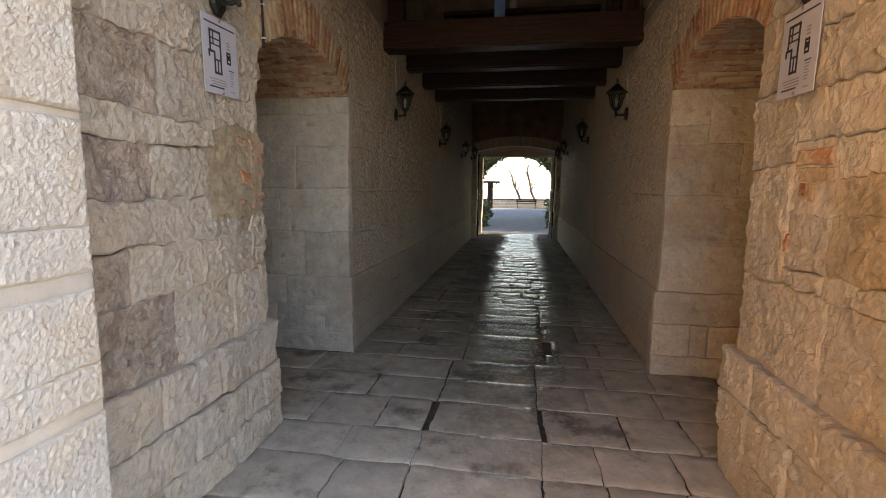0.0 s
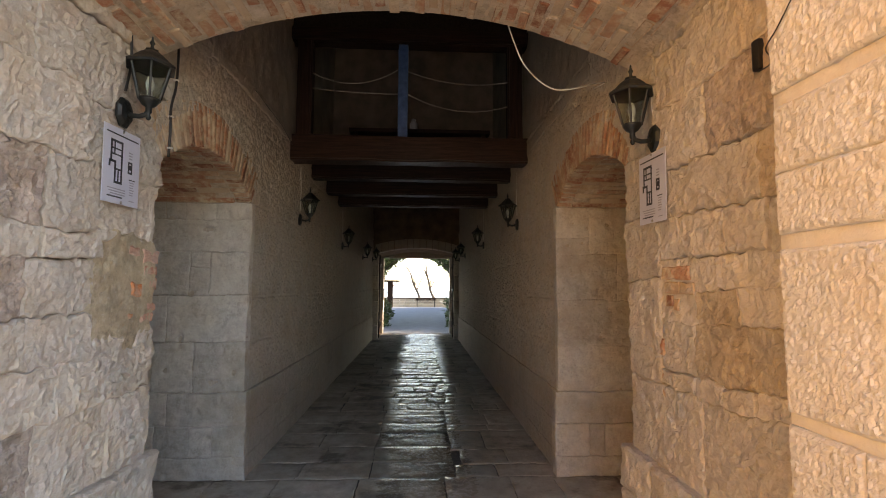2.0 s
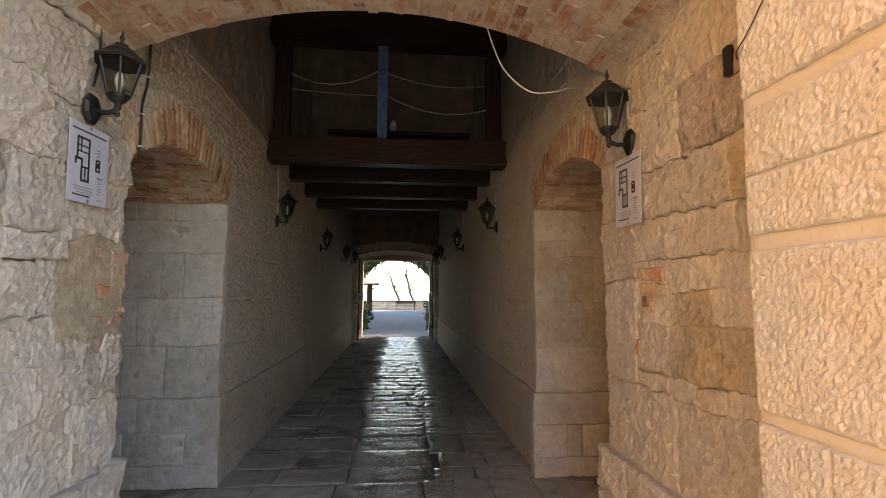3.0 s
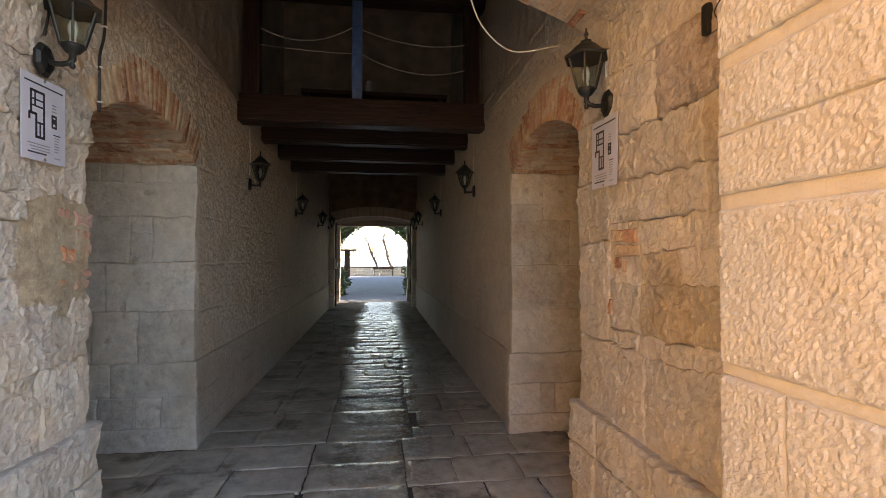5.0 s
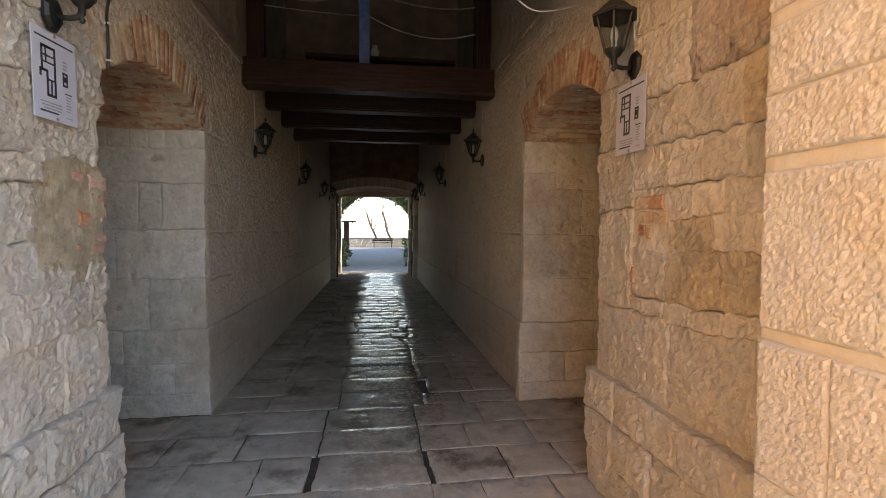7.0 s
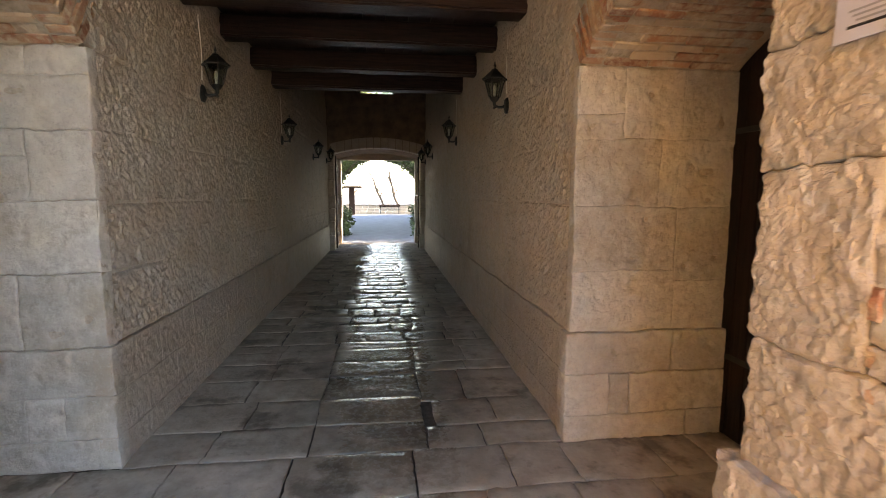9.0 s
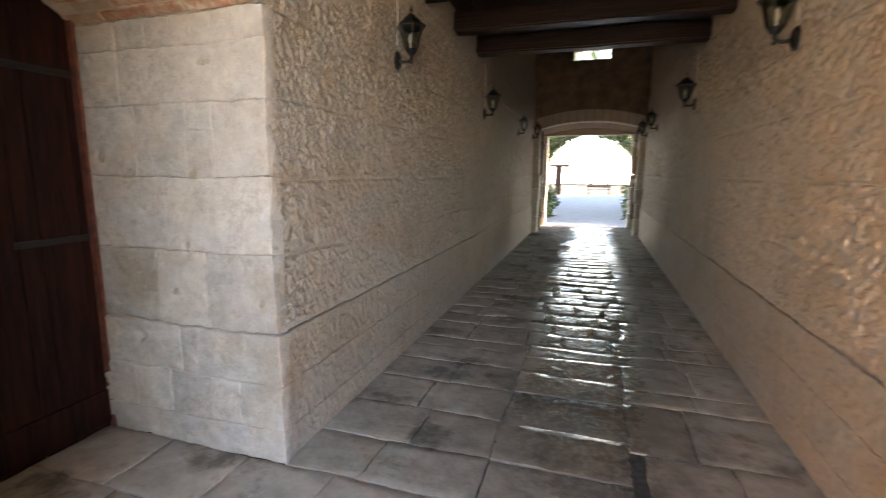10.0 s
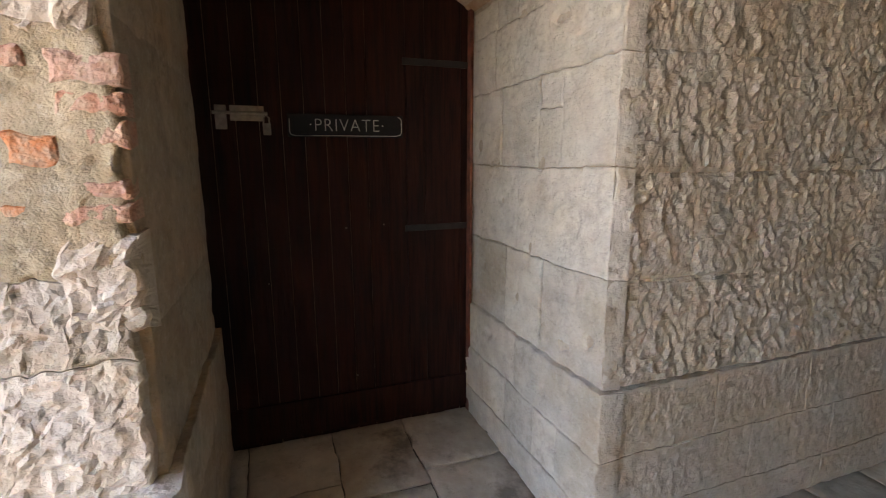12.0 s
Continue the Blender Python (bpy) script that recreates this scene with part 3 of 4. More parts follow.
# far reveals of the niches, smooth ashlar over a plinth: courses and the upright joints in them
REVEAL_L = [(0, 0.177, [-2.75, XL + 0.03]), (0.177, 0.425, [-2.75, -2.45, -2.2, -1.93, -1.737, XL + 0.03]), (0.425, 0.69, [-2.75, -2.11, XL + 0.03]),
            (0.69, 1.10, [-2.75, -2.25, -1.92, XL + 0.008]), (1.10, 1.486, [-2.75, -2.16, XL + 0.008]), (1.486, 1.853, [-2.75, -2.32, -1.985]), (1.486, 1.715, [-1.985, -1.82]),
            (1.715, 1.853, [-1.985, -1.82]), (1.486, 1.853, [-1.82, XL + 0.008]), (1.853, 2.125, [-2.75, -2.4, XL + 0.008]), (2.125, NS, [-2.75, -2.4, -2.2, -2.04, -1.90, -1.78, XL + 0.008])]
REVEAL_R = [(0, 0.17, [XR - 0.048, 1.9, 2.2]), (0.17, 0.43, [XR - 0.048, 1.373, 1.51, 2.2]), (0.43, 0.69, [XR - 0.048, 1.79, 2.2]),
            (0.69, 1.0, [1.79, 2.2]), (0.69, 1.07, [XR - 0.008, 1.79]), (1.0, 1.46, [1.79, 2.2]), (1.07, 1.46, [XR - 0.008, 1.79]), (1.46, 1.86, [XR - 0.008, 1.66, 2.2]), (1.86, 2.0, [XR - 0.008, 1.42]), (2.0, NS, [XR - 0.008, 1.42]), (1.86, NS, [1.42, 1.8, 2.2])]
for wall, rows, lip in ((wall_left, REVEAL_L, 0.022), (wall_right, REVEAL_R, 0.04)):
    for z, z1, cuts in rows:
        base = z1 < 0.7
        for a, b in zip(cuts, cuts[1:]):
            clear = base or wall is wall_left
            stone("stone", face_south(YN1), False, a, b, z, z1, 0.012, relief_smooth, M_ASHLAR, wall, gap=rng.choice((-0.003, 0.003, 0.006)) if clear else -0.005, soft=rng.uniform(0.004, 0.010),
                  keep=0.9, proud=(lip if base else 0.0) + rng.uniform(-0.004, 0.004), depth=0.08, wobble=0.014)

# long walls of the passage: hacked stone over a low plinth
COURSES = [0.69, 1.08, 1.47, 1.87, 2.28, 2.62, 2.97, 3.4]


def joint_depth(u, v, p, joints):
    """How deep the old joints still show: most are dressed over."""
    for i in range(len(COURSES) - 1):
        if COURSES[i] <= v < COURSES[i + 1]:
            break
    wav = 0.012 * noise.noise(p * 3)
    d = min(abs(v + wav - COURSES[i]), abs(COURSES[i + 1] - v - wav))
    for uj in joints[i]:
        d = min(d, abs(u + 2 * wav - uj) * 1.2)
    m = min(1.0, max(0.0, 0.35 + 1.6 * noise.noise(p * 1.7 + Vector((8, 8, 8)))))
    return 0.013 * m * math.exp(-(d / 0.011) ** 2)


def hacked_face(wall, place, flip, u0, u1, v0, v1, step, joints, over_arch=False):
    nu, nv = int((u1 - u0) / step), int((v1 - v0) / step)
    verts, faces = [], []
    for j in range(nv + 1):
        for i in range(nu + 1):
            u, v = u0 + (u1 - u0) * i / nu, v0 + (v1 - v0) * j / nv
            p = Vector(place(u, v, 0))
            verts.append(place(u, v, (relief_rough(p) - joint_depth(u, v, p, joints)) * (1.0 if over_arch else min(1.0, max(0.0, (u - YN1) / 0.07)))))
    for j in range(nv):
        for i in range(nu):
            if over_arch:
                uc, vc = u0 + (u1 - u0) * (i + 0.5) / nu, v0 + (v1 - v0) * (j + 0.5) / nv
                if abs(uc - NC) < NH + 0.16 and vc < arch_z(uc, NC, NH + 0.16, NS - 0.02, NR + NT - 0.02):
                    continue
            k = j * (nu + 1) + i
            f = (k, k + 1, k + nu + 2, k + nu + 1)
            faces.append(f[::-1] if flip else f)
    return mesh_object("hacked_face", verts, faces, M_ROUGH, wall)


for wall, place, flip, x in ((wall_left, face_left, False, XL), (wall_right, face_right, True, XR)):
    sgn = 1 if wall is wall_left else -1
    grain = lambda u: 0.014 if u < 6 else (0.025 if u < 9 else 0.07)
    z = 0.0
    for z1, lens in ((0.17, (0.7, 1.3)), (0.42, (0.45, 0.9)), (0.69, (0.5, 1.1))):
        course("plinth_stone", place(x + sgn * 0.022), flip, YN1 - 0.022, YE, z, z1, lens, grain, lambda p: 0.45 * relief_rough(p), M_ROUGH, wall, rng, gap=0.001, soft=0.004, depth=0.09, wobble=0.010, keep=0.8)
        z = z1
    joints = []
    for zj in COURSES:
        u, row = 2.9 + rng.uniform(0, 0.5), []
        while u < YE:
            row.append(u)
            u += rng.uniform(0.55, 1.25)
        joints.append(row)
    hacked_face(wall, place(x), flip, YN1, 6.6, 0.69, 3.22, 0.0095, joints)
    hacked_face(wall, place(x), flip, 6.6, 9.4, 0.69, 3.22, 0.016, joints)
    hacked_face(wall, place(x), flip, 9.4, YE, 0.69, 3.22, 0.035, joints)
    hacked_face(wall, place(x), flip, 2.88, YN1, NS - 0.02, 3.22, 0.0105, joints, True)
    nu, nv = 190, 40
    u0, u1, v0, v1 = 2.88, YE, 3.2, 5.7
    verts, faces = [], []
    for j in range(nv + 1):
        for i in range(nu + 1):
            u = u0 + (u1 - u0) * (i / nu) ** 1.5
            v = v0 + (v1 - v0) * j / nv
            verts.append(place(x)(u, v, relief_upper(Vector(place(x)(u, v, 0))) - 0.006 - 0.02 * min(1, j / 2)))
    for j in range(nv):
        for i in range(nu):
            k = j * (nu + 1) + i
            f = (k, k + 1, k + nu + 2, k + nu + 1)
            faces.append(f[::-1] if flip else f)
    mesh_object("upper_face", verts, faces, M_ROUGH, wall, "", True)

for wall, place, flip, x, za, zb in ((wall_left, face_left, False, XL, 3.15, 3.26), (wall_right, face_right, True, XR, 3.05, 3.17)):
    course("string_stone", place(x), flip, 3.5, 5.43, za, zb, (0.4, 0.7), 0.03, relief_smooth, M_ROUGH, wall, rng, gap=0.0, soft=0.006, depth=0.08, proud=0.02, wobble=0.03, keep=0.9)

# ---- brick arches ----


def brick_mesh(name, a, b, c, seed):
    """One handmade brick, about a x b x c, edges worn; its origin is at its middle."""
    bm = box(-a / 2, a / 2, -b / 2, b / 2, -c / 2, c / 2, 0.006)
    r = random.Random(seed)
    for v in bm.verts:
        v.co += Vector((r.uniform(-1, 1), r.uniform(-1, 1), r.uniform(-1, 1))) * 0.0042
    me = bpy.data.meshes.new(name)
    bmesh.ops.recalc_face_normals(bm, faces=bm.faces)
    bm.to_mesh(me)
    bm.free()
    me.materials.append(M_BRICK)
    return me


def niche_arch(name, wall, side):
    x_face = XL if side < 0 else XR
    x_back = -2.7 if side < 0 else 2.14
    r = (NH * NH + NR * NR) / (2 * NR)
    zc = NS + NR - r
    half = math.asin(NH / r)
    lo = [(NC + (r + 0.010) * math.sin(-half + 2 * half * i / 20), zc + (r + 0.010) * math.cos(-half + 2 * half * i / 20)) for i in range(21)]
    hi = [(NC + (r + NT) * math.sin(half - 2 * half * i / 20), zc + (r + NT) * math.cos(half - 2 * half * i / 20)) for i in range(21)]
    shell = structure(part(name, extrude_outline(lo + hi, "x", x_face + 0.012 * side, x_back), M_VAULTMORTAR), "segmental arch of worn red bricks over the niche", "brick arch")
    n = int(2 * half * r / 0.058)
    face = [brick_mesh("brick", 0.13, 0.045, NT - 0.01, s) for s in range(4)]
    inner = [brick_mesh("brick", 0.255, 0.045, 0.05, 10 + s) for s in range(4)]
    for k in range(n):
        a = -half + 2 * half * (k + 0.5) / n
        for ring, depth0 in (("face", 0), ("inner", 1)):
            if ring == "face":
                rows = [(x_face + side * 0.065 - side * 0.006, r + NT / 2, face)]
            else:
                start = 0.135 + (0.13 if k % 2 else 0.0)
                rows = [(x_face + side * (start + 0.13 + 0.265 * j), r + 0.022, inner) for j in range(4) if start + 0.265 * (j + 1) < abs(x_back - x_face) + 0.05]
            for xx, rad, kinds in rows:
                ob = new("brick", kinds[rng.randrange(4)])
                ob.parent = shell
                ob.matrix_local = pose(xx + rng.uniform(-0.004, 0.004), NC + rad * math.sin(a), zc + rad * math.cos(a) + rng.uniform(-0.004, 0.004), -math.degrees(a) + rng.uniform(-1.5, 1.5), rng.uniform(-1, 1), rng.uniform(-1.5, 1.5))
    return shell


niche_arch("arch_left", wall_left, -1)
niche_arch("arch_right", wall_right, 1)

VC, VH, VS, VR = (XL + XR) / 2, (XR - XL) / 2, 2.80, 0.31
YV = 2.88


def portal_vault():
    r = (VH * VH + VR * VR) / (2 * VR)
    zc = VS + VR - r
    half = math.asin(VH / r)
    lo = [(VC + (r + 0.010) * math.sin(-half + 2 * half * i / 30), zc + (r + 0.010) * math.cos(-half + 2 * half * i / 30)) for i in range(31)]
    outline = lo + [(XR + 0.3, VS + 0.05), (XR + 0.3, 5.7), (XL - 0.3, 5.7), (XL - 0.3, VS + 0.05)]
    shell = structure(part("vault", extrude_outline(outline, "y", Y1, YV - 0.003), M_VAULTMORTAR), "shallow barrel vault of worn red bricks inside the portal", "brick vault")
    n = int(2 * half * r / 0.071)
    kinds = [brick_mesh("brick", 0.05 + 0.003 * (s % 4 - 1.5), 0.238 - 0.012 * (s % 3), 0.05, 30 + s) for s in range(8)]
    for k in range(n):
        a = -half + 2 * half * (k + 0.5) / n
        y = Y1 + 0.13 - (0.13 if k % 2 else 0.0)
        while y < YV + 0.02:
            ob = new("brick", kinds[rng.randrange(8)])
            ob.parent = shell
            long = 0.5 if y + 0.126 > YV else 1.0
            yy = y if long == 1.0 else (y - 0.126 + YV) / 2
            rad = r + 0.029 + rng.uniform(-0.006, 0.008)
            m = pose(VC + rad * math.sin(a), yy, zc + rad * math.cos(a), rng.uniform(-1, 1), math.degrees(a) + rng.uniform(-3, 3), rng.uniform(-1.5, 1.5))
            ob.matrix_local = m @ Matrix.Diagonal((1, max(0.2, (YV - (y - 0.126)) / 0.252) if long < 1 else 1, 1, 1))
            y += 0.262
    return shell


portal_vault()

# ---- paving ----


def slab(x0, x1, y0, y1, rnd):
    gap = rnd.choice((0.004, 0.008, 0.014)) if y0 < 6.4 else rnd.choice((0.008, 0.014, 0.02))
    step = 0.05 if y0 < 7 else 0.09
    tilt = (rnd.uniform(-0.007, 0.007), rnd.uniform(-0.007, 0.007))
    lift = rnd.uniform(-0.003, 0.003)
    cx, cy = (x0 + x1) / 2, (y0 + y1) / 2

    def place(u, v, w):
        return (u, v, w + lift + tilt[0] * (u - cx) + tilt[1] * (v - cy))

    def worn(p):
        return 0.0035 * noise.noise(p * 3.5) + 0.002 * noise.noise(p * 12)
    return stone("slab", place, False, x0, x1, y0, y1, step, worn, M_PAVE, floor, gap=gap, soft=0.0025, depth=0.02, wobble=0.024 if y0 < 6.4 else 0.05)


prng = random.Random(11)
rows_y = [Y0, 1.5, 1.92, 2.30, 2.72, 3.09, 3.52, 3.92, 4.345, 4.71, 5.11, 5.55, 5.9, 6.25, 6.5, 6.84]
while rows_y[-1] < 16.3:
    rows_y.append(min(rows_y[-1] + prng.uniform(0.24, 0.42), YO) if rows_y[-1] < 16.4 else YO)
def shifted(rows, amount):
    """The same courses, wavering by band past the niches."""
    return [y if y < 4.4 or y > 16.2 else y + prng.uniform(-amount, amount) for y in rows]


def lay(y0, y1, a, b, lens):
    u = a
    while u < b - 0.01:
        w = prng.uniform(*lens)
        if b - (u + w) < lens[0] * 0.6:
            w = b - u
        slab(u, u + w, y0, y1, prng)
        u += w


left_y, mid_y, right_y = shifted(rows_y, 0.09), rows_y, shifted(rows_y, 0.1)
for i in range(len(rows_y) - 1):
    y0, y1 = rows_y[i], rows_y[i + 1]
    near = y0 < 6.4
    in_niche = y0 > 2.9 and y1 < 4.5
    xa, xb = (XL - 1.24 if in_niche else XL), (XR + 1.04 if in_niche else XR)
    if y1 < Y1 + 0.1:
        xa, xb = JL, JR
    la, lb = (-0.54, 0.16) if y0 < 4.2 else (-0.47, 0.26)
    if not near:
        la, lb = la + prng.uniform(-0.1, 0.1), lb + prng.uniform(-0.1, 0.1)
    slot_l = 0.045 if 3.05 < y0 < 3.4 else 0.0
    slot_r = 0.03 if 3.05 < y0 < 3.4 else (0.07 if 4.6 < y0 < 5.0 else 0.0)
    if 2.6 < y0 < 2.8:
        for a, b in ((XL - 1.24, XL - 0.62), (XL - 0.62, XL - 0.02), (XR + 0.02, XR + 0.5), (XR + 0.5, XR + 1.04)):
            slab(a, b, 2.985, y1, prng)
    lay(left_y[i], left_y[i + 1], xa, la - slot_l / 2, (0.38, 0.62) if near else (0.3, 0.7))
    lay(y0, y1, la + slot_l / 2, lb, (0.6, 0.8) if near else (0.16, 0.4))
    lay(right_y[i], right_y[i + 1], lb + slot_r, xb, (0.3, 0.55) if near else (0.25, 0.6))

# ---- far end of the passage ----


def far_wall():
    """The end wall: a low arch on projecting jambs, a deep reveal, and a flat outer head."""
    xa, xb, mid, half = -1.43, 1.10, -0.165, 1.265
    outline = [(XL - 0.2, 0), (xa, 0), (xa, 2.60)]
    outline += [(xa + 2 * half * i / 16, arch_z(xa + 2 * half * i / 16, mid, half, 2.60, 0.19)) for i in range(17)]
    outline += [(xb, 2.60), (xb, 0), (XR + 0.2, 0), (XR + 0.2, 4.21), (XL - 0.2, 4.21)]
    core = structure(part("wall_far", extrude_outline(outline, "y", YE, YO - 0.25), M_BROWN), "dim stone end wall with a wide arched gateway", "wall")
    part("wall_piece", box(XL - 0.2, -0.66, YE, YO, 4.21, 5.7), M_BROWN, core)
    part("wall_piece", box(0.30, XR + 0.2, YE, YO, 4.21, 5.7), M_BROWN, core)
    part("wall_piece", box(-0.66, 0.30, YE, YO, 4.9, 5.7), M_BROWN, core)
    part("wall_piece", box(XL - 0.2, XR + 0.2, YO - 0.25, YO, 2.59, 4.21), M_ROUGH, core)
    for i in range(13):  # stones of the gate arch
        xs = [xa + 2 * half * a for a in (i / 13, (i + 1) / 13)]
        zs = [arch_z(x, mid, half, 2.60, 0.19) for x in xs]
        pts = [(xs[0] + 0.006, zs[0] - 0.004), (xs[1] - 0.006, zs[1] - 0.004), (xs[1] - 0.006, zs[1] + 0.27), (xs[0] + 0.006, zs[0] + 0.27)]
        part("voussoir", extrude_outline(pts, "y", YE - 0.03, YE + 0.35), M_ROUGH, core)
    r = random.Random(31)
    for sgn, xj in ((-1, xa), (1, xb)):
        z = 0
        for z1 in (0.42, 0.8, 1.15, 1.5, 1.92, 2.3, 2.60):
            e = r.uniform(-0.012, 0.018)
            xs = (xj - 0.1, xj + 0.11 + e) if sgn < 0 else (xj - 0.11 - e, xj + 0.1)
            part("jamb_stone", box(*xs, YE - 0.03, YE + 0.26, z + 0.004, z1 - 0.004, 0.018), M_ASHLAR, core)
            xs = (xj - 0.1, xj + 0.13 + e) if sgn < 0 else (xj - 0.13 - e, xj + 0.1)
            part("jamb_stone", box(*xs, YO - 0.3, YO + 0.02, z + 0.004, min(z1, 2.58) - 0.004, 0.018), M_ASHLAR, core)
            z = z1
    frame_ = structure(part("window_1", box(-0.66, 0.30, YE + 0.3, YE + 0.34, 4.21, 4.25), M_POST), "small high window over the gateway", "window")
    part("window_frame", box(-0.66, -0.62, YE + 0.3, YE + 0.34, 4.25, 4.9), M_POST, frame_)
    part("window_frame", box(0.26, 0.30, YE + 0.3, YE + 0.34, 4.25, 4.9), M_POST, frame_)
    part("pane", box(-0.62, 0.26, YE + 0.315, YE + 0.322, 4.25, 4.9), M_PANE, frame_).visible_shadow = False
    return core


far_wall()


def gate_leaf(x, side):
    leaf = tagged(new("gate_leaf"), "dark wooden gate leaf standing open against its reveal", "gate", "gate leaves")
    leaf.location = (x, YE + 0.3, 0)
    for k in range(7):
        part("plank", box(0, 0.05 * side, 0.15 * k + 0.003, 0.15 * k + 0.147, 0.03, 2.58, 0.004), M_DARKDOOR, leaf)
    for z in (0.3, 1.25, 2.2):
        part("rail", box(0.05 * side, 0.09 * side, 0.02, 1.04, z, z + 0.14, 0.005), M_DARKDOOR, leaf)
    part("edge_post", box(0, 0.13 * side, -0.03, 0.0, 0.03, 2.58, 0.005), M_DARKDOOR, leaf)
    return leaf


gate_leaf(-1.42, 1)
gate_leaf(1.09, -1)

# ---- mezzanine over the passage ----


def hewn_beam(name, x0, x1, y0, y1, z0, z1, material, seed, parent=None, label=""):
    """A squared timber with a slightly wavering, worn surface."""
    bm = box(x0, x1, y0, y1, z0, z1)
    long = [e for e in bm.edges if e.calc_length() > 0.6]
    bmesh.ops.bevel(bm, geom=long, offset=0.018, segments=2, affect="EDGES")
    bmesh.ops.subdivide_edges(bm, edges=[e for e in bm.edges if e.calc_length() > 0.6], cuts=24, use_grid_fill=True)
    for v in bm.verts:
        p = v.co * 3.0 + Vector((seed, 0, 0))
        v.co += 0.012 * Vector((0, noise.noise(p), noise.noise(p + Vector((0, 9, 0)))))
    return part(name, bm, material, parent, label, False)


mezz = tagged(new("mezzanine"), "dark stained timber mezzanine carried on heavy cross beams", "mezzanine")
mezz.location = (0, 0, 0)
hewn_beam("front_beam", XL - 0.1, XR + 0.1, 5.44, 5.68, 2.96, 3.245, M_BEAM, 1, mezz)
for i, y in enumerate((6.45, 7.50, 8.50)):
    hewn_beam("beam", XL - 0.1, XR + 0.1, y, y + 0.2, 2.99, 3.20, M_BEAM, 3 + i, mezz)
for k in range(12):
    x0 = XL + 0.02 + k * (XR - XL - 0.04) / 12
    part("floor_board", box(x0 + 0.003, x0 + (XR - XL - 0.04) / 12 - 0.003, 5.69, 8.72, 3.205, 3.24), M_BEAM, mezz)
hewn_beam("post", -1.45, -1.285, 5.46, 5.62, 3.245, 4.33, M_POST, 7, mezz)
hewn_beam("post", 0.925, 1.09, 5.46, 5.62, 3.245, 4.33, M_POST, 8, mezz)
hewn_beam("top_beam", XL - 0.1, XR + 0.1, 5.45, 5.65, 4.33, 4.5, M_BEAM, 9, mezz)
for k in range(5):
    part("valance_board", box(XL - 0.05, XR + 0.05, 5.5, 5.54, 4.505 + 0.24 * k, 4.735 + 0.24 * k, 0.004), M_ROOF, mezz)
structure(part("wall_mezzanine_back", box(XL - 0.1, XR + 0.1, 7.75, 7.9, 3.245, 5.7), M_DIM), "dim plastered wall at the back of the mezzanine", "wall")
structure(part("wall_mezzanine_left", box(XL - 0.02, XL + 0.03, 5.72, 7.74, 3.245, 5.6), M_PLASTER), "pale plastered side of the mezzanine", "wall")
structure(part("wall_mezzanine_right", box(XR - 0.03, XR + 0.02, 5.72, 7.74, 3.245, 5.6), M_PLASTER), "pale plastered side of the mezzanine", "wall")

# post coloured blue for the skylight that falls on it
blue = tagged(part("post", box(-0.325, -0.215, 5.50, 5.58, 3.24, 4.34, 0.006), M_BLUE), "wooden post on the mezzanine edge, blue skylight put into its colour", "post")


def rope(name, a, b, sag, radius, material, label, category, n=18):
    pts = []
    for i in range(n + 1):
        t = i / n
        p = Vector(a).lerp(Vector(b), t)
        p.z -= sag * 4 * t * (1 - t)
        pts.append(p)
    return tagged(part(name, tube(pts, radius, 8), material, None, "", True), label, category)


for a, b, sag in (((-1.285, 5.54, 3.98), (-0.325, 5.54, 4.05), 0.14), ((-1.285, 5.54, 3.80), (-0.325, 5.54, 3.76), 0.01), ((-0.215, 5.54, 4.03), (0.925, 5.54, 3.93), 0.08), ((-0.215, 5.54, 3.76), (0.925, 5.54, 3.64), 0.12)):
    rope("rope", a, b, sag, 0.005, M_ROPE, "pale rope slung between the mezzanine posts", "rope")


def bench(x0, x1, y0, y1, z, h):
    b = tagged(new("table"), "low dark wooden table standing on the mezzanine", "table")
    b.location = (x0, y0, z)
    part("tabletop", box(0, x1 - x0, 0, y1 - y0, h - 0.05, h, 0.006), M_BEAM, b)
    for dx in (0.05, x1 - x0 - 0.11):
        for dy in (0.05, y1 - y0 - 0.11):
            part("leg", box(dx, dx + 0.06, dy, dy + 0.06, 0, h - 0.05, 0.004), M_POST, b)
    return b


bench(-1.0, 0.85, 6.35, 6.95, 3.24, 0.40)
tagged(part("jar", lathe([(0.0, 0), (0.045, 0.0), (0.05, 0.03), (0.05, 0.12), (0.03, 0.15), (0.03, 0.18), (0.0, 0.18)], 14), M_PAPER), "small white jar on the dark table", "jar").location = (-0.16, 6.5, 3.64)

# ---- lanterns ----


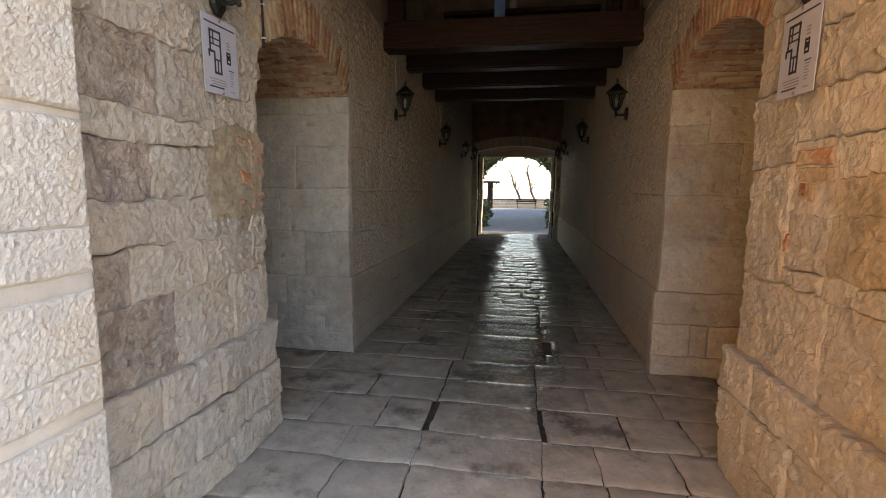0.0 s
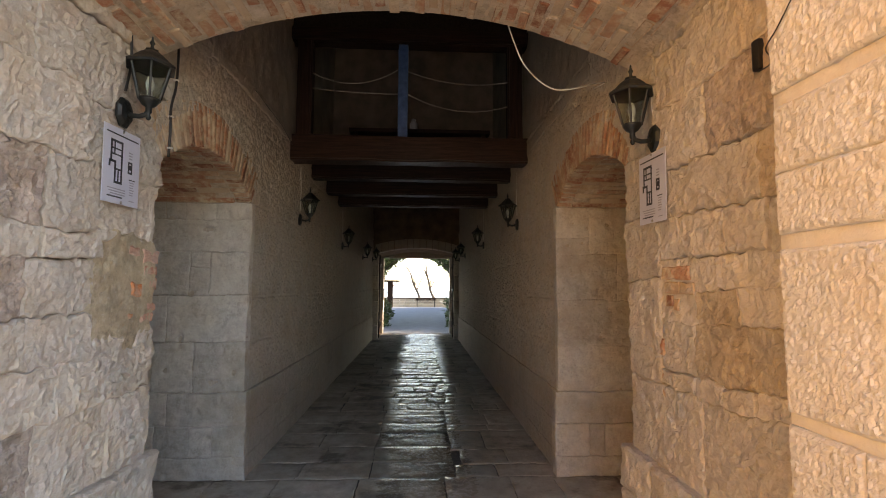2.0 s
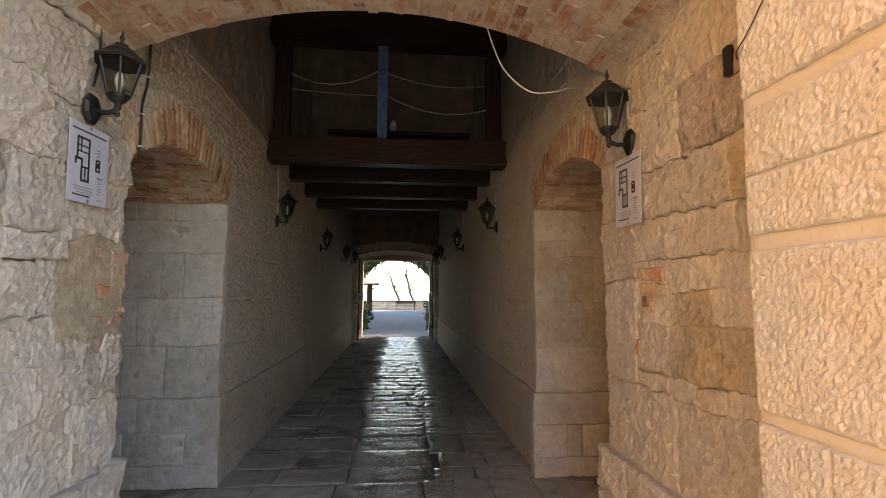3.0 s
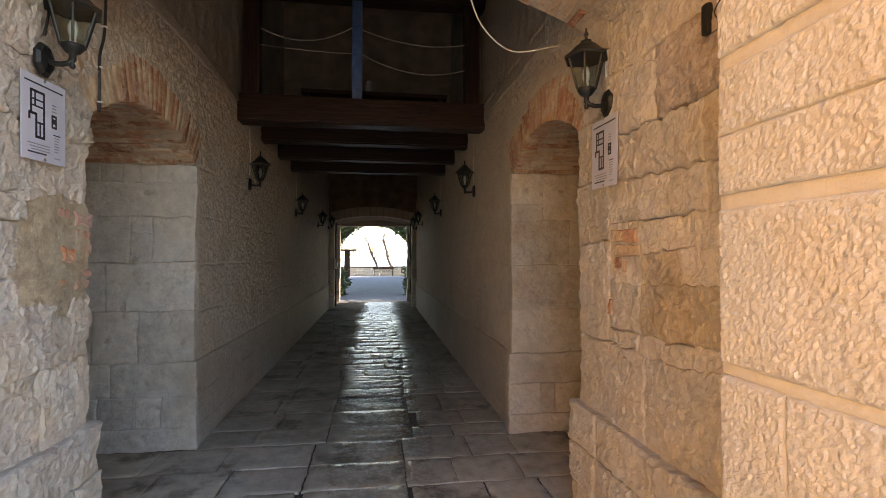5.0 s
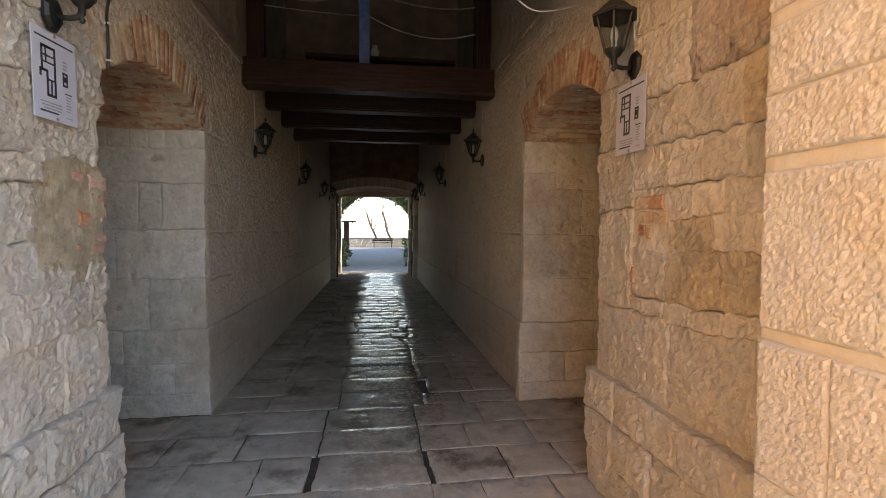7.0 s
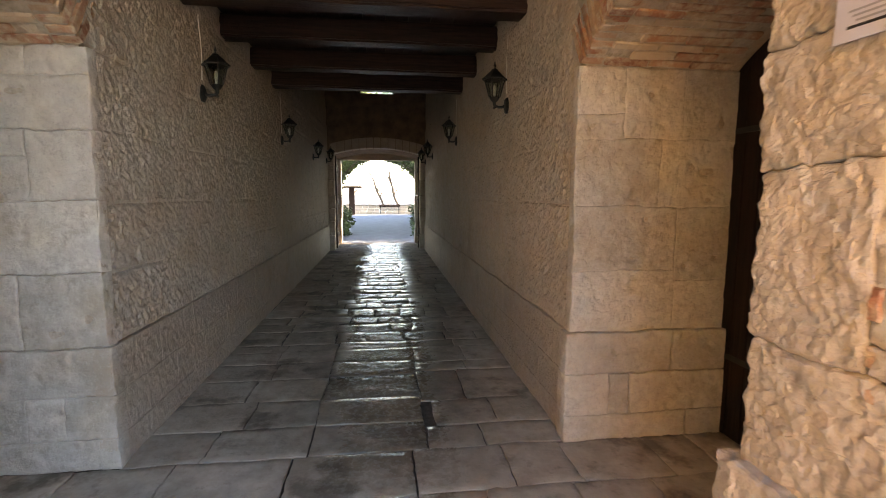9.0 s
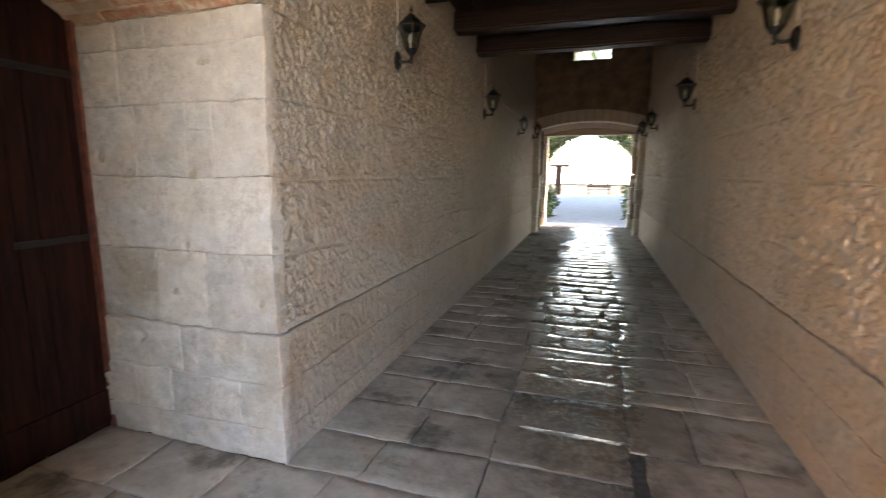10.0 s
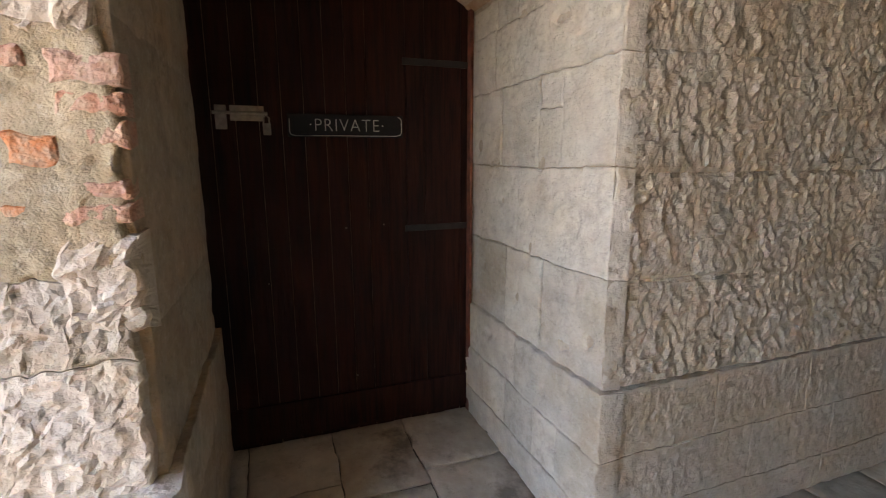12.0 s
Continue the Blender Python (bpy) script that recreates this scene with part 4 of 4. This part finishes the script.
def lantern(x, y, z, side):
    """A six-sided wall lantern on a short scrolled arm; origin on the wall at the plate's middle, x outwards."""
    top = tagged(new("wall_lantern"), "black cast-iron coach lantern with smoky glass on the stone wall", "wall lantern", "wall lanterns")
    plate = lathe([(0.0, 0), (0.058, 0.0), (0.058, 0.012), (0.046, 0.024), (0.024, 0.03), (0.0, 0.03)], 8, None, math.pi / 8)
    plate.transform(Matrix.Rotation(math.pi / 2, 4, "Y") @ Matrix.Diagonal((1.3, 1.0, 1.0, 1.0)))
    part("wall_plate", plate, M_IRON, top)
    pts = [(0.02, 0, 0.0), (0.045, 0, -0.012), (0.08, 0, -0.014), (0.108, 0, -0.006), (0.122, 0, 0.012)]
    part("arm", tube(pts, 0.012, 8), M_IRON, top, "", True)
    cx = 0.122
    up = 0.05
    shift = Matrix.Translation((cx, 0, up))
    foot = lathe([(0.0, -0.085), (0.008, -0.08), (0.013, -0.068), (0.006, -0.055), (0.014, -0.045), (0.014, -0.02), (0.03, -0.01), (0.045, 0.012), (0.048, 0.022), (0.0, 0.022)], 12)
    foot.transform(shift)
    body = part("body", foot, M_IRON, top, "", True)
    r0, r1, z0, z1 = 0.05, 0.094, 0.022 + up, 0.185 + up
    for k in range(6):
        a, b = math.pi / 3 * k, math.pi / 3 * (k + 1)
        p = Vector((cx + r0 * math.cos(a), r0 * math.sin(a), z0))
        q = Vector((cx + r1 * math.cos(a), r1 * math.sin(a), z1))
        part("frame_bar", tube([p, q], 0.0055, 6), M_IRON, body)
        p2 = Vector((cx + r0 * math.cos(b), r0 * math.sin(b), z0))
        q2 = Vector((cx + r1 * math.cos(b), r1 * math.sin(b), z1))
        n = (q - p).cross(p2 - p).normalized() * 0.002
        bm = bmesh.new()
        f = [bm.verts.new(v) for v in (p, p2, q2, q)]
        g = [bm.verts.new(v + n) for v in (p, p2, q2, q)]
        bm.faces.new(f)
        bm.faces.new(g[::-1])
        for i in range(4):
            bm.faces.new((f[i], f[(i + 1) % 4], g[(i + 1) % 4], g[i]))
        part("glass_pane", bm, M_GLASS, body, "smoky glass pane").visible_shadow = False
    roof = lathe([(0.0, 0.183), (0.116, 0.174), (0.118, 0.184), (0.086, 0.208), (0.055, 0.24), (0.032, 0.258), (0.03, 0.268), (0.012, 0.275), (0.0, 0.275)], 6)
    roof.transform(shift)
    cap = part("roof", roof, M_IRON, top)
    fin = lathe([(0.0, 0.273), (0.010, 0.275), (0.006, 0.29), (0.013, 0.302), (0.006, 0.315), (0.004, 0.335), (0.0, 0.338)], 10)
    fin.transform(shift)
    part("finial", fin, M_IRON, cap, "", True)
    bulb = lathe([(0.0, 0.024), (0.012, 0.024), (0.012, 0.06), (0.018, 0.075), (0.02, 0.1), (0.012, 0.13), (0.0, 0.14)], 12)
    bulb.transform(shift)
    part("bulb", bulb, M_BULB, body, "frosted white bulb", True)
    return top


LAMPS = [(-1, 2.60, 2.44), (1, 2.61, 2.37), (-1, 5.93, 2.41), (1, 6.0, 2.39), (-1, 9.0, 2.37), (1, 9.05, 2.41), (-1, 12.1, 2.37), (1, 12.65, 2.46), (-1, 14.5, 2.46), (1, 14.5, 2.46)]
first = lantern(0, 0, 0, 1)
for k, (side, y, z) in enumerate(LAMPS):
    m = pose(XL + 0.004, y, z - 0.05) if side < 0 else pose(XR - 0.004, y, z - 0.05, 0, 0, 180)
    if k == 0:
        first.matrix_world = m
    else:
        copy_thing(first, m)


def cable(name, pts, radius, material, label):
    p = [Vector(q) for q in pts]
    p = [p[0]] + p + [p[-1]]
    fine = []
    for i in range(1, len(p) - 2):
        for k in range(6):
            t = k / 6
            fine.append(0.5 * (2 * p[i] + (p[i + 1] - p[i - 1]) * t + (2 * p[i - 1] - 5 * p[i] + 4 * p[i + 1] - p[i + 2]) * t * t + (3 * p[i] - p[i - 1] - 3 * p[i + 1] + p[i + 2]) * t ** 3))
    pts = fine + [p[-1]]
    return tagged(part(name, tube(pts, radius, 6), material, None, "", True), label, "cable")


for side, y, z in LAMPS[2:6]:
    x = XL + 0.012 if side < 0 else XR - 0.012
    cable("cable", [(x, y, z + 0.06), (x, y + 0.02, z + 0.3), (x, y - 0.02, z + 0.55), (x, y, 2.98)], 0.005, M_WHITECABLE, "thin pale cable running up from a lantern")
cable("cable", [(XL + 0.015, 3.05, 3.0), (XL + 0.02, 3.045, 2.85), (XL + 0.022, 3.03, 2.7), (XL + 0.02, 2.995, 2.57), (XL + 0.02, 3.0, 2.42), (XL + 0.012, 3.01, 2.29)], 0.007, M_BLACKCABLE, "black cable clipped down the wall beside the arch")
for z, y in ((2.75, 3.035), (2.52, 2.997), (2.34, 3.005)):
    tagged(part("cable_clip", box(XL + 0.008, XL + 0.034, y - 0.009, y + 0.009, z - 0.004, z + 0.004, 0.0015), M_WHITECABLE), "small white clip holding the black cable", "cable clip")
cable("cable", [(0.40, 2.9, 3.16), (0.44, 2.93, 3.10), (0.48, 2.95, 3.0), (0.54, 2.96, 2.87), (0.64, 2.97, 2.77), (0.74, 2.99, 2.735), (0.86, 3.0, 2.75), (0.98, 3.05, 2.80), (1.10, 3.15, 2.86), (1.125, 3.4, 2.93)], 0.0038, M_WHITECABLE, "white cable hanging in a loop below the vault")
cable("cable", [(XR - 0.012, 2.62, 2.45), (XR - 0.012, 2.625, 2.52), (XR - 0.012, 2.61, 2.6)], 0.0035, M_WHITECABLE, "white cable rising from a lantern to the vault")
cable("cable", [(XL + 0.012, 2.60, 2.5), (XL + 0.012, 2.63, 2.65), (XL + 0.012, 2.62, 2.8)], 0.006, M_BLACKCABLE, "black cable rising from a lantern to the vault")
cable("cable", [(XL + 0.02, 4.3, 3.24), (XL + 0.02, 4.7, 3.22), (XL + 0.02, 5.1, 3.2), (XL + 0.03, 5.44, 3.12)], 0.004, M_BLACKCABLE, "dark cable lying along the wall ledge")

jb = tagged(part("junction_box", box(XR - 0.03, XR + 0.02, 1.845, 1.88, 2.325, 2.435, 0.006), M_BLACKCABLE), "small black junction box on the stone wall", "junction box")
cable("cable", [(XR - 0.03, 1.85, 2.312), (1.06, 1.72, 2.285), (JR - 0.012, 1.655, 2.29), (JR - 0.02, 1.6, 2.32), (JR - 0.018, 1.55, 2.37), (JR - 0.02, 1.5, 2.42), (JR - 0.018, 1.45, 2.52)], 0.0022, M_BLACKCABLE, "thin black cable running from the junction box")

# ---- notices ----


def notice(side, yc, zc, lean):
    """A laminated plan of the building, 0.27 x 0.355; local y runs along the wall, z up, x outwards."""
    top = tagged(new("notice"), "white laminated notice with a printed floor plan, fixed to the wall", "notice", "notices")
    part("sheet", box(0, 0.004, -0.135, 0.135, -0.178, 0.178, 0.0015), M_PAPER, top)
    d = 1  # reading direction along local y
    def bar(name, y0, y1, z0, z1, mat):
        lo, hi = sorted((d * y0, d * y1))
        if name == "plan_line":
            lo, hi, z0, z1 = lo - 0.0018, hi + 0.0018, z0 - 0.0018, z1 + 0.0018
        part(name, box(0.0035, 0.0050, lo, hi, z0, z1), mat, top)
    return top, bar


def fill_notice(bar):
    bar("title_bar", -0.118, 0.118, 0.142, 0.149, M_INK)
    # plan walls
    for y0, y1, z0, z1 in ((-0.085, 0.0, 0.108, 0.116), (-0.085, -0.077, 0.02, 0.116), (-0.008, 0.0, -0.075, 0.116), (-0.055, 0.0, -0.083, -0.075), (-0.055, -0.047, -0.083, 0.02), (-0.095, -0.047, 0.012, 0.02),
                           (-0.06, -0.055, 0.05, 0.11), (-0.077, -0.008, 0.075, 0.079), (-0.077, -0.008, 0.048, 0.052), (-0.047, -0.008, -0.02, -0.015), (-0.03, -0.025, -0.075, -0.015), (-0.095, -0.087, -0.01, 0.02),
                           (0.045, 0.075, 0.03, 0.036), (0.045, 0.05, -0.02, 0.036), (0.07, 0.075, -0.02, 0.036), (0.045, 0.075, -0.02, -0.014), (0.05, 0.07, 0.0, 0.02)):
        bar("plan_line", y0, y1, z0, z1, M_INK)
    for k in range(3):
        bar("text_bar", 0.048, 0.075, 0.05 + 0.014 * k, 0.056 + 0.014 * k, M_GREYINK)
    for k in range(6):
        bar("text_bar", 0.06, 0.095 - 0.004 * (k % 3), -0.065 - 0.012 * k, -0.060 - 0.012 * k, M_GREYINK)
    bar("text_bar", 0.055, 0.1, -0.052, -0.047, M_INK)
    for k in range(3):
        bar("text_bar", -0.1 + 0.01 * k, 0.03, -0.112 - 0.012 * k, -0.107 - 0.012 * k, M_GREYINK)
    bar("text_bar", -0.1, 0.01, -0.150, -0.143, M_INK)
    bar("text_bar", 0.06, 0.1, -0.155, -0.150, M_GREYINK)


for side, x, yc, zc, lean in ((-1, XL + 0.024, 2.585, 2.12, 1.5), (1, XR - 0.024, 2.62, 2.07, -1.5)):
    top, bar = notice(side, yc, zc, lean)
    fill_notice(bar)
    part("screw", lathe([(0.0, 0), (0.007, 0), (0.006, 0.004), (0.0, 0.005)], 10), M_STEEL, top).matrix_local = pose(0.004, 0, 0.168, 0, 90, 0)
    part("screw", lathe([(0.0, 0), (0.007, 0), (0.006, 0.004), (0.0, 0.005)], 10), M_STEEL, top).matrix_local = pose(0.004, 0, -0.168, 0, 90, 0)
    top.matrix_world = pose(x, yc, zc, lean, 0, 0 if side < 0 else 180)

# ---- niche doors ----


def plank_door(name, x, side, y0, y1, n, material, label, group=""):
    """A ledged plank door; planks face the passage and follow the arch at the head."""
    top = tagged(new(name), label, "door", group)
    top.location = (x, y0, 0)
    w = (y1 - y0) / n
    for k in range(n):
        a, b = k * w + 0.004, (k + 1) * w - 0.004
        h = [arch_z(min(max(y0 + v, YN0 + 0.01), YN1 - 0.01), NC, NH, NS, NR) + 0.03 for v in (a, b)]
        bm = extrude_outline([(a, 0.012), (b, 0.012), (b, h[1]), (a, h[0])], "x", 0, 0.03 * side)
        bmesh.ops.bevel(bm, geom=bm.edges[:], offset=0.003, segments=1, affect="EDGES")
        part("plank", bm, material, top).location.x = -side * 0.003 * (k % 3)
    return top


door_left = plank_door("door", -2.70, -1, 2.95, 4.40, 14, M_DOOR, "dark red-brown plank door in the stone niche, shut")
part("kick_rail", box(0, 0.018, 0.06, 1.42, 0.04, 0.24, 0.004), M_DOOR, door_left)
for z in (1.13, 2.0):
    part("strap_hinge", box(0.0, 0.008, 1.02, 1.44, z, z + 0.034, 0.002), M_IRON, door_left)
bolt = part("sliding_bolt", box(0.0, 0.012, 0.12, 0.17, 1.66, 1.77, 0.002), M_STEEL, door_left, "dull steel hasp with a padlock")
part("bolt_plate", box(0.0, 0.010, 0.185, 0.335, 1.70, 1.77, 0.002), M_STEEL, door_left)
part("bolt_bar", tube([(0.018, 0.11, 1.735), (0.018, 0.35, 1.735)], 0.008, 8), M_STEEL, bolt)
padlock = part("padlock", box(0.008, 0.03, 0.325, 0.362, 1.635, 1.69, 0.004), M_STEEL, door_left)
part("padlock_shackle", tube([(0.018, 0.33, 1.69), (0.018, 0.33, 1.715), (0.018, 0.343, 1.728), (0.018, 0.356, 1.715), (0.018, 0.356, 1.69)], 0.004, 8), M_STEEL, padlock)
for y, z in ((0.70, 1.165), (0.90, 1.175), (0.30, 0.9), (0.73, 0.33)):
    part("nail", lathe([(0.0, 0), (0.006, 0), (0.004, 0.005), (0.0, 0.006)], 8), M_STEEL, door_left).matrix_local = pose(0.001, y, z, 0, 90, 0)
door_right = plank_door("door", 2.15, 1, 2.95, 4.40, 12, M_DARKDOOR, "black-brown plank door in the stone niche, shut")
for z in (0.5, 1.9):
    part("strap_hinge", box(-0.008, 0.0, 1.0, 1.44, z, z + 0.034, 0.002), M_IRON, door_right)

part("frame_strip", box(0.0, 0.05, 1.385, 1.402, 0.0, 2.30, 0.004), M_FRAME, door_left, "flaking red-brown door frame")

sign = tagged(new("sign"), "black board sign hand lettered PRIVATE in white", "sign")
sign.location = (-2.694, 3.675, 1.685)
part("board", box(0, 0.014, -0.288, 0.288, -0.056, 0.056, 0.004), M_SIGN, sign)


def stroke(pts, r=0.0032):
    part("painted_line", tube([(0.0145, a, b) for a, b in pts], r, 6), M_CHALK, sign)


stroke([(-0.278, 0.03), (-0.28, -0.03), (-0.272, -0.045), (-0.25, -0.05), (0.25, -0.047), (0.272, -0.042), (0.28, -0.03), (0.28, 0.035), (0.272, 0.045), (0.262, 0.048)], 0.0024)
text = bpy.data.curves.new("lettering", "FONT")
text.body, text.align_x, text.align_y, text.size, text.extrude, text.space_character, text.offset = "·PRIVATE·", "CENTER", "CENTER", 0.098, 0.0006, 1.12, -0.0014
tob = bpy.data.objects.new("lettering_curve", text)
scene.collection.objects.link(tob)
bpy.context.view_layer.update()
tme = bpy.data.meshes.new_from_object(tob.evaluated_get(bpy.context.evaluated_depsgraph_get()))
bpy.data.objects.remove(tob)
tme.materials.clear()
tme.materials.append(M_CHALK)
letters = new("lettering", tme)
letters.parent = sign
letters.matrix_local = pose(0.0152, 0, 0.0, 90, 0, 90) @ Matrix.Diagonal((0.82, 0.9, 1, 1))

# ---- outside the far gateway ----


def leaves(name, points, size, material, parent, label=""):
    """Many small folded leaves at scattered points."""
    verts, faces = [], []
    r = random.Random(len(points))
    for p in points:
        a, b, c = r.uniform(0, 6.3), r.uniform(-0.9, 0.9), size * r.uniform(0.6, 1.3)
        d = Vector((math.cos(a) * math.cos(b), math.sin(a) * math.cos(b), math.sin(b)))
        s = d.cross(Vector((r.uniform(-1, 1), r.uniform(-1, 1), 1))).normalized()
        u = d.cross(s) * 0.15 * c
        q = Vector(p)
        k = len(verts)
        verts += [q - d * c, q + s * c * 0.45 + u, q + d * c, q - s * c * 0.45 + u]
        faces += [(k, k + 1, k + 2), (k, k + 2, k + 3)]
    return mesh_object(name, verts, faces, material, parent, label)


def tree(x, y, height, lean, crown, seed, count, label, leafy=True):
    top = tagged(new("tree"), label, "tree")
    top.location = (x, y, -0.04)
    r = random.Random(seed)
    h = height * 0.55
    pts = [(lean[0] * t ** 1.3 * h + 0.02 * height * (math.sin(7 * t + seed) - math.sin(seed)), lean[1] * t * h, t * h) for t in [i / 8 for i in range(9)]]
    part("trunk", tube(pts, 0, 9, None, [0.16 * (1 - 0.55 * i / 8) * height / 7 + 0.02 for i in range(9)]), M_BARK, top, "", True)
    tips = []
    for k in range(7):
        s = Vector(pts[4 + k % 5])
        a = k * 0.9 + seed
        e = s + Vector((math.cos(a) * crown * 0.7, math.sin(a) * crown * 0.7, height * r.uniform(0.18, 0.4)))
        mid = s.lerp(e, 0.5) + Vector((0, 0, 0.25))
        part("limb", tube([s, mid, e], 0, 7, None, [0.06, 0.04, 0.015]), M_BARK, top, "", True)
        tips += [mid, e, s.lerp(e, 0.8)]
    if leafy:
        pts2 = []
        for c in tips:
            for _ in range(count // len(tips)):
                v = Vector((r.gauss(0, 1), r.gauss(0, 1), r.gauss(0, 0.7))) * crown * 0.26
                pts2.append(c + v)
        leaves("crown", pts2, 0.17, M_LEAF, top)
    return top


# side trees added to keep sun and sky off the drive and gateway
tree(6.2, 22.5, 9.0, (-0.12, 0.05), 4.4, 3, 22000, "leafy green tree added beside the drive to block sun and sky")
tree(5.6, 28.5, 9.5, (-0.2, 0.0), 4.6, 5, 22000, "leafy green tree added beside the drive to block sun and sky")
tree(5.4, 35.0, 8.5, (-0.15, 0.0), 3.8, 8, 15000, "leafy green tree added beside the drive to block sun and sky")
tree(-6.4, 22.5, 9.0, (0.1, 0.0), 4.4, 17, 20000, "leafy green tree added beside the drive to block sun and sky")
tree(-5.2, 30.0, 9.0, (0.22, 0.0), 4.2, 23, 18000, "leafy green tree added beside the drive to block sun and sky")
tree(-0.1, 42.0, 5.0, (-0.28, 0.0), 1.4, 12, 0, "thin leaning tree against the bright sea", False)
tree(1.45, 42.0, 5.4, (-0.33, 0.0), 1.4, 14, 0, "thin leaning tree against the bright sea", False)


def creeper():
    """Green creeper trained in an arch round the way out."""
    top = tagged(new("creeper_arch"), "green creeper trained in an arch outside the gateway", "creeper")
    top.location = (-0.15, 19.2, -0.03)
    r = random.Random(21)
    pts = []
    while len(pts) < 17000:
        # arch foliage, with extra depth added behind it to block the high sky
        y = r.uniform(0, 6.0)
        w = 1.42 * (1 + 0.07 * y)
        x, z = r.uniform(-w - 1.1, w + 1.1), r.uniform(0, 4.2)
        if z < 1.1 and y > 1.3:
            continue
        e = (x / w) ** 2 + (max(z - 1.3, 0) / (1.55 + 0.06 * y)) ** 2
        wob = 0.2 * noise.noise(Vector((x * 2, z * 2, y * 2))) + 0.25 * noise.noise(Vector((x * 0.9, z * 0.9 + 4, y)))
        inner = 1.1 + wob if z > 1.1 else 0.64 + wob
        if inner < e < inner + 0.85:
            pts.append((x, y, z))
    leaves("foliage", pts, 0.095, M_LEAF, top)
    for s in (-1, 1):
        part("stem", tube([(s * 1.6, 0.5, 0), (s * 1.62, 0.5, 1.3), (s * 1.35, 0.5, 2.3), (s * 0.6, 0.5, 3.0), (0, 0.5, 3.1)], 0.03, 7), M_BARK, top, "", True)


creeper()


def low_wall(x0, x1):
    top = tagged(new("low_wall"), "low rubble stone wall along the edge above the sea", "low wall")
    top.location = (0, 40.0, -0.03)
    r = random.Random(6)
    z = 0.0
    for row in range(3):
        x = x0
        while x < x1:
            w = r.uniform(0.35, 0.7)
            part("stone", box(x + 0.01, x + w - 0.01, 0, 0.4, z + 0.005, z + 0.225, 0.03), M_PIER, top)
            x += w
        z += 0.23
    part("coping", box(x0, x1, -0.04, 0.44, z, z + 0.1, 0.02), M_BARK, top)


# drive sheet whose dark blue-grey carries the shade on the ground
structure(part("road", box(-3.6, 3.4, YO + 0.03, 39.3, -0.028, -0.012), M_ROAD), "asphalt drive beyond the gateway, blue tree shade put into its colour", "road")
low_wall(-9, 9)


def seat(x0, x1):
    top = tagged(new("bench"), "dark slatted bench before the low wall", "bench")
    top.location = (x0, 39.2, -0.03)
    for k in range(4):
        part("slat", box(0, x1 - x0, 0.1 * k, 0.1 * k + 0.085, 0.42, 0.46, 0.005), M_BEAM, top)
    for k in range(2):
        part("back_slat", box(0, x1 - x0, 0.41, 0.44, 0.55 + 0.13 * k, 0.65 + 0.13 * k, 0.005), M_BEAM, top)
    for dx in (0.1, x1 - x0 - 0.16):
        part("leg", box(dx, dx + 0.06, 0.02, 0.40, 0, 0.42, 0.005), M_IRON, top)
        part("back_support", box(dx, dx + 0.06, 0.44, 0.48, 0, 0.80, 0.005), M_IRON, top)


seat(-0.4, 1.3)


def shelter():
    top = tagged(new("shelter"), "small flat-roofed wooden notice shelter by the drive", "shelter")
    top.location = (-2.42, 38.5, -0.03)
    part("post", box(-0.24, 0.2, -0.2, 0.2, 0, 2.05, 0.02), M_POST, top)
    part("roof", box(-0.65, 0.75, -0.5, 0.5, 2.05, 2.2, 0.03), M_ROOF, top)
    part("brace", tube([(0.1, 0, 1.6), (0.5, 0, 2.06)], 0.04, 8), M_POST, top)


shelter()
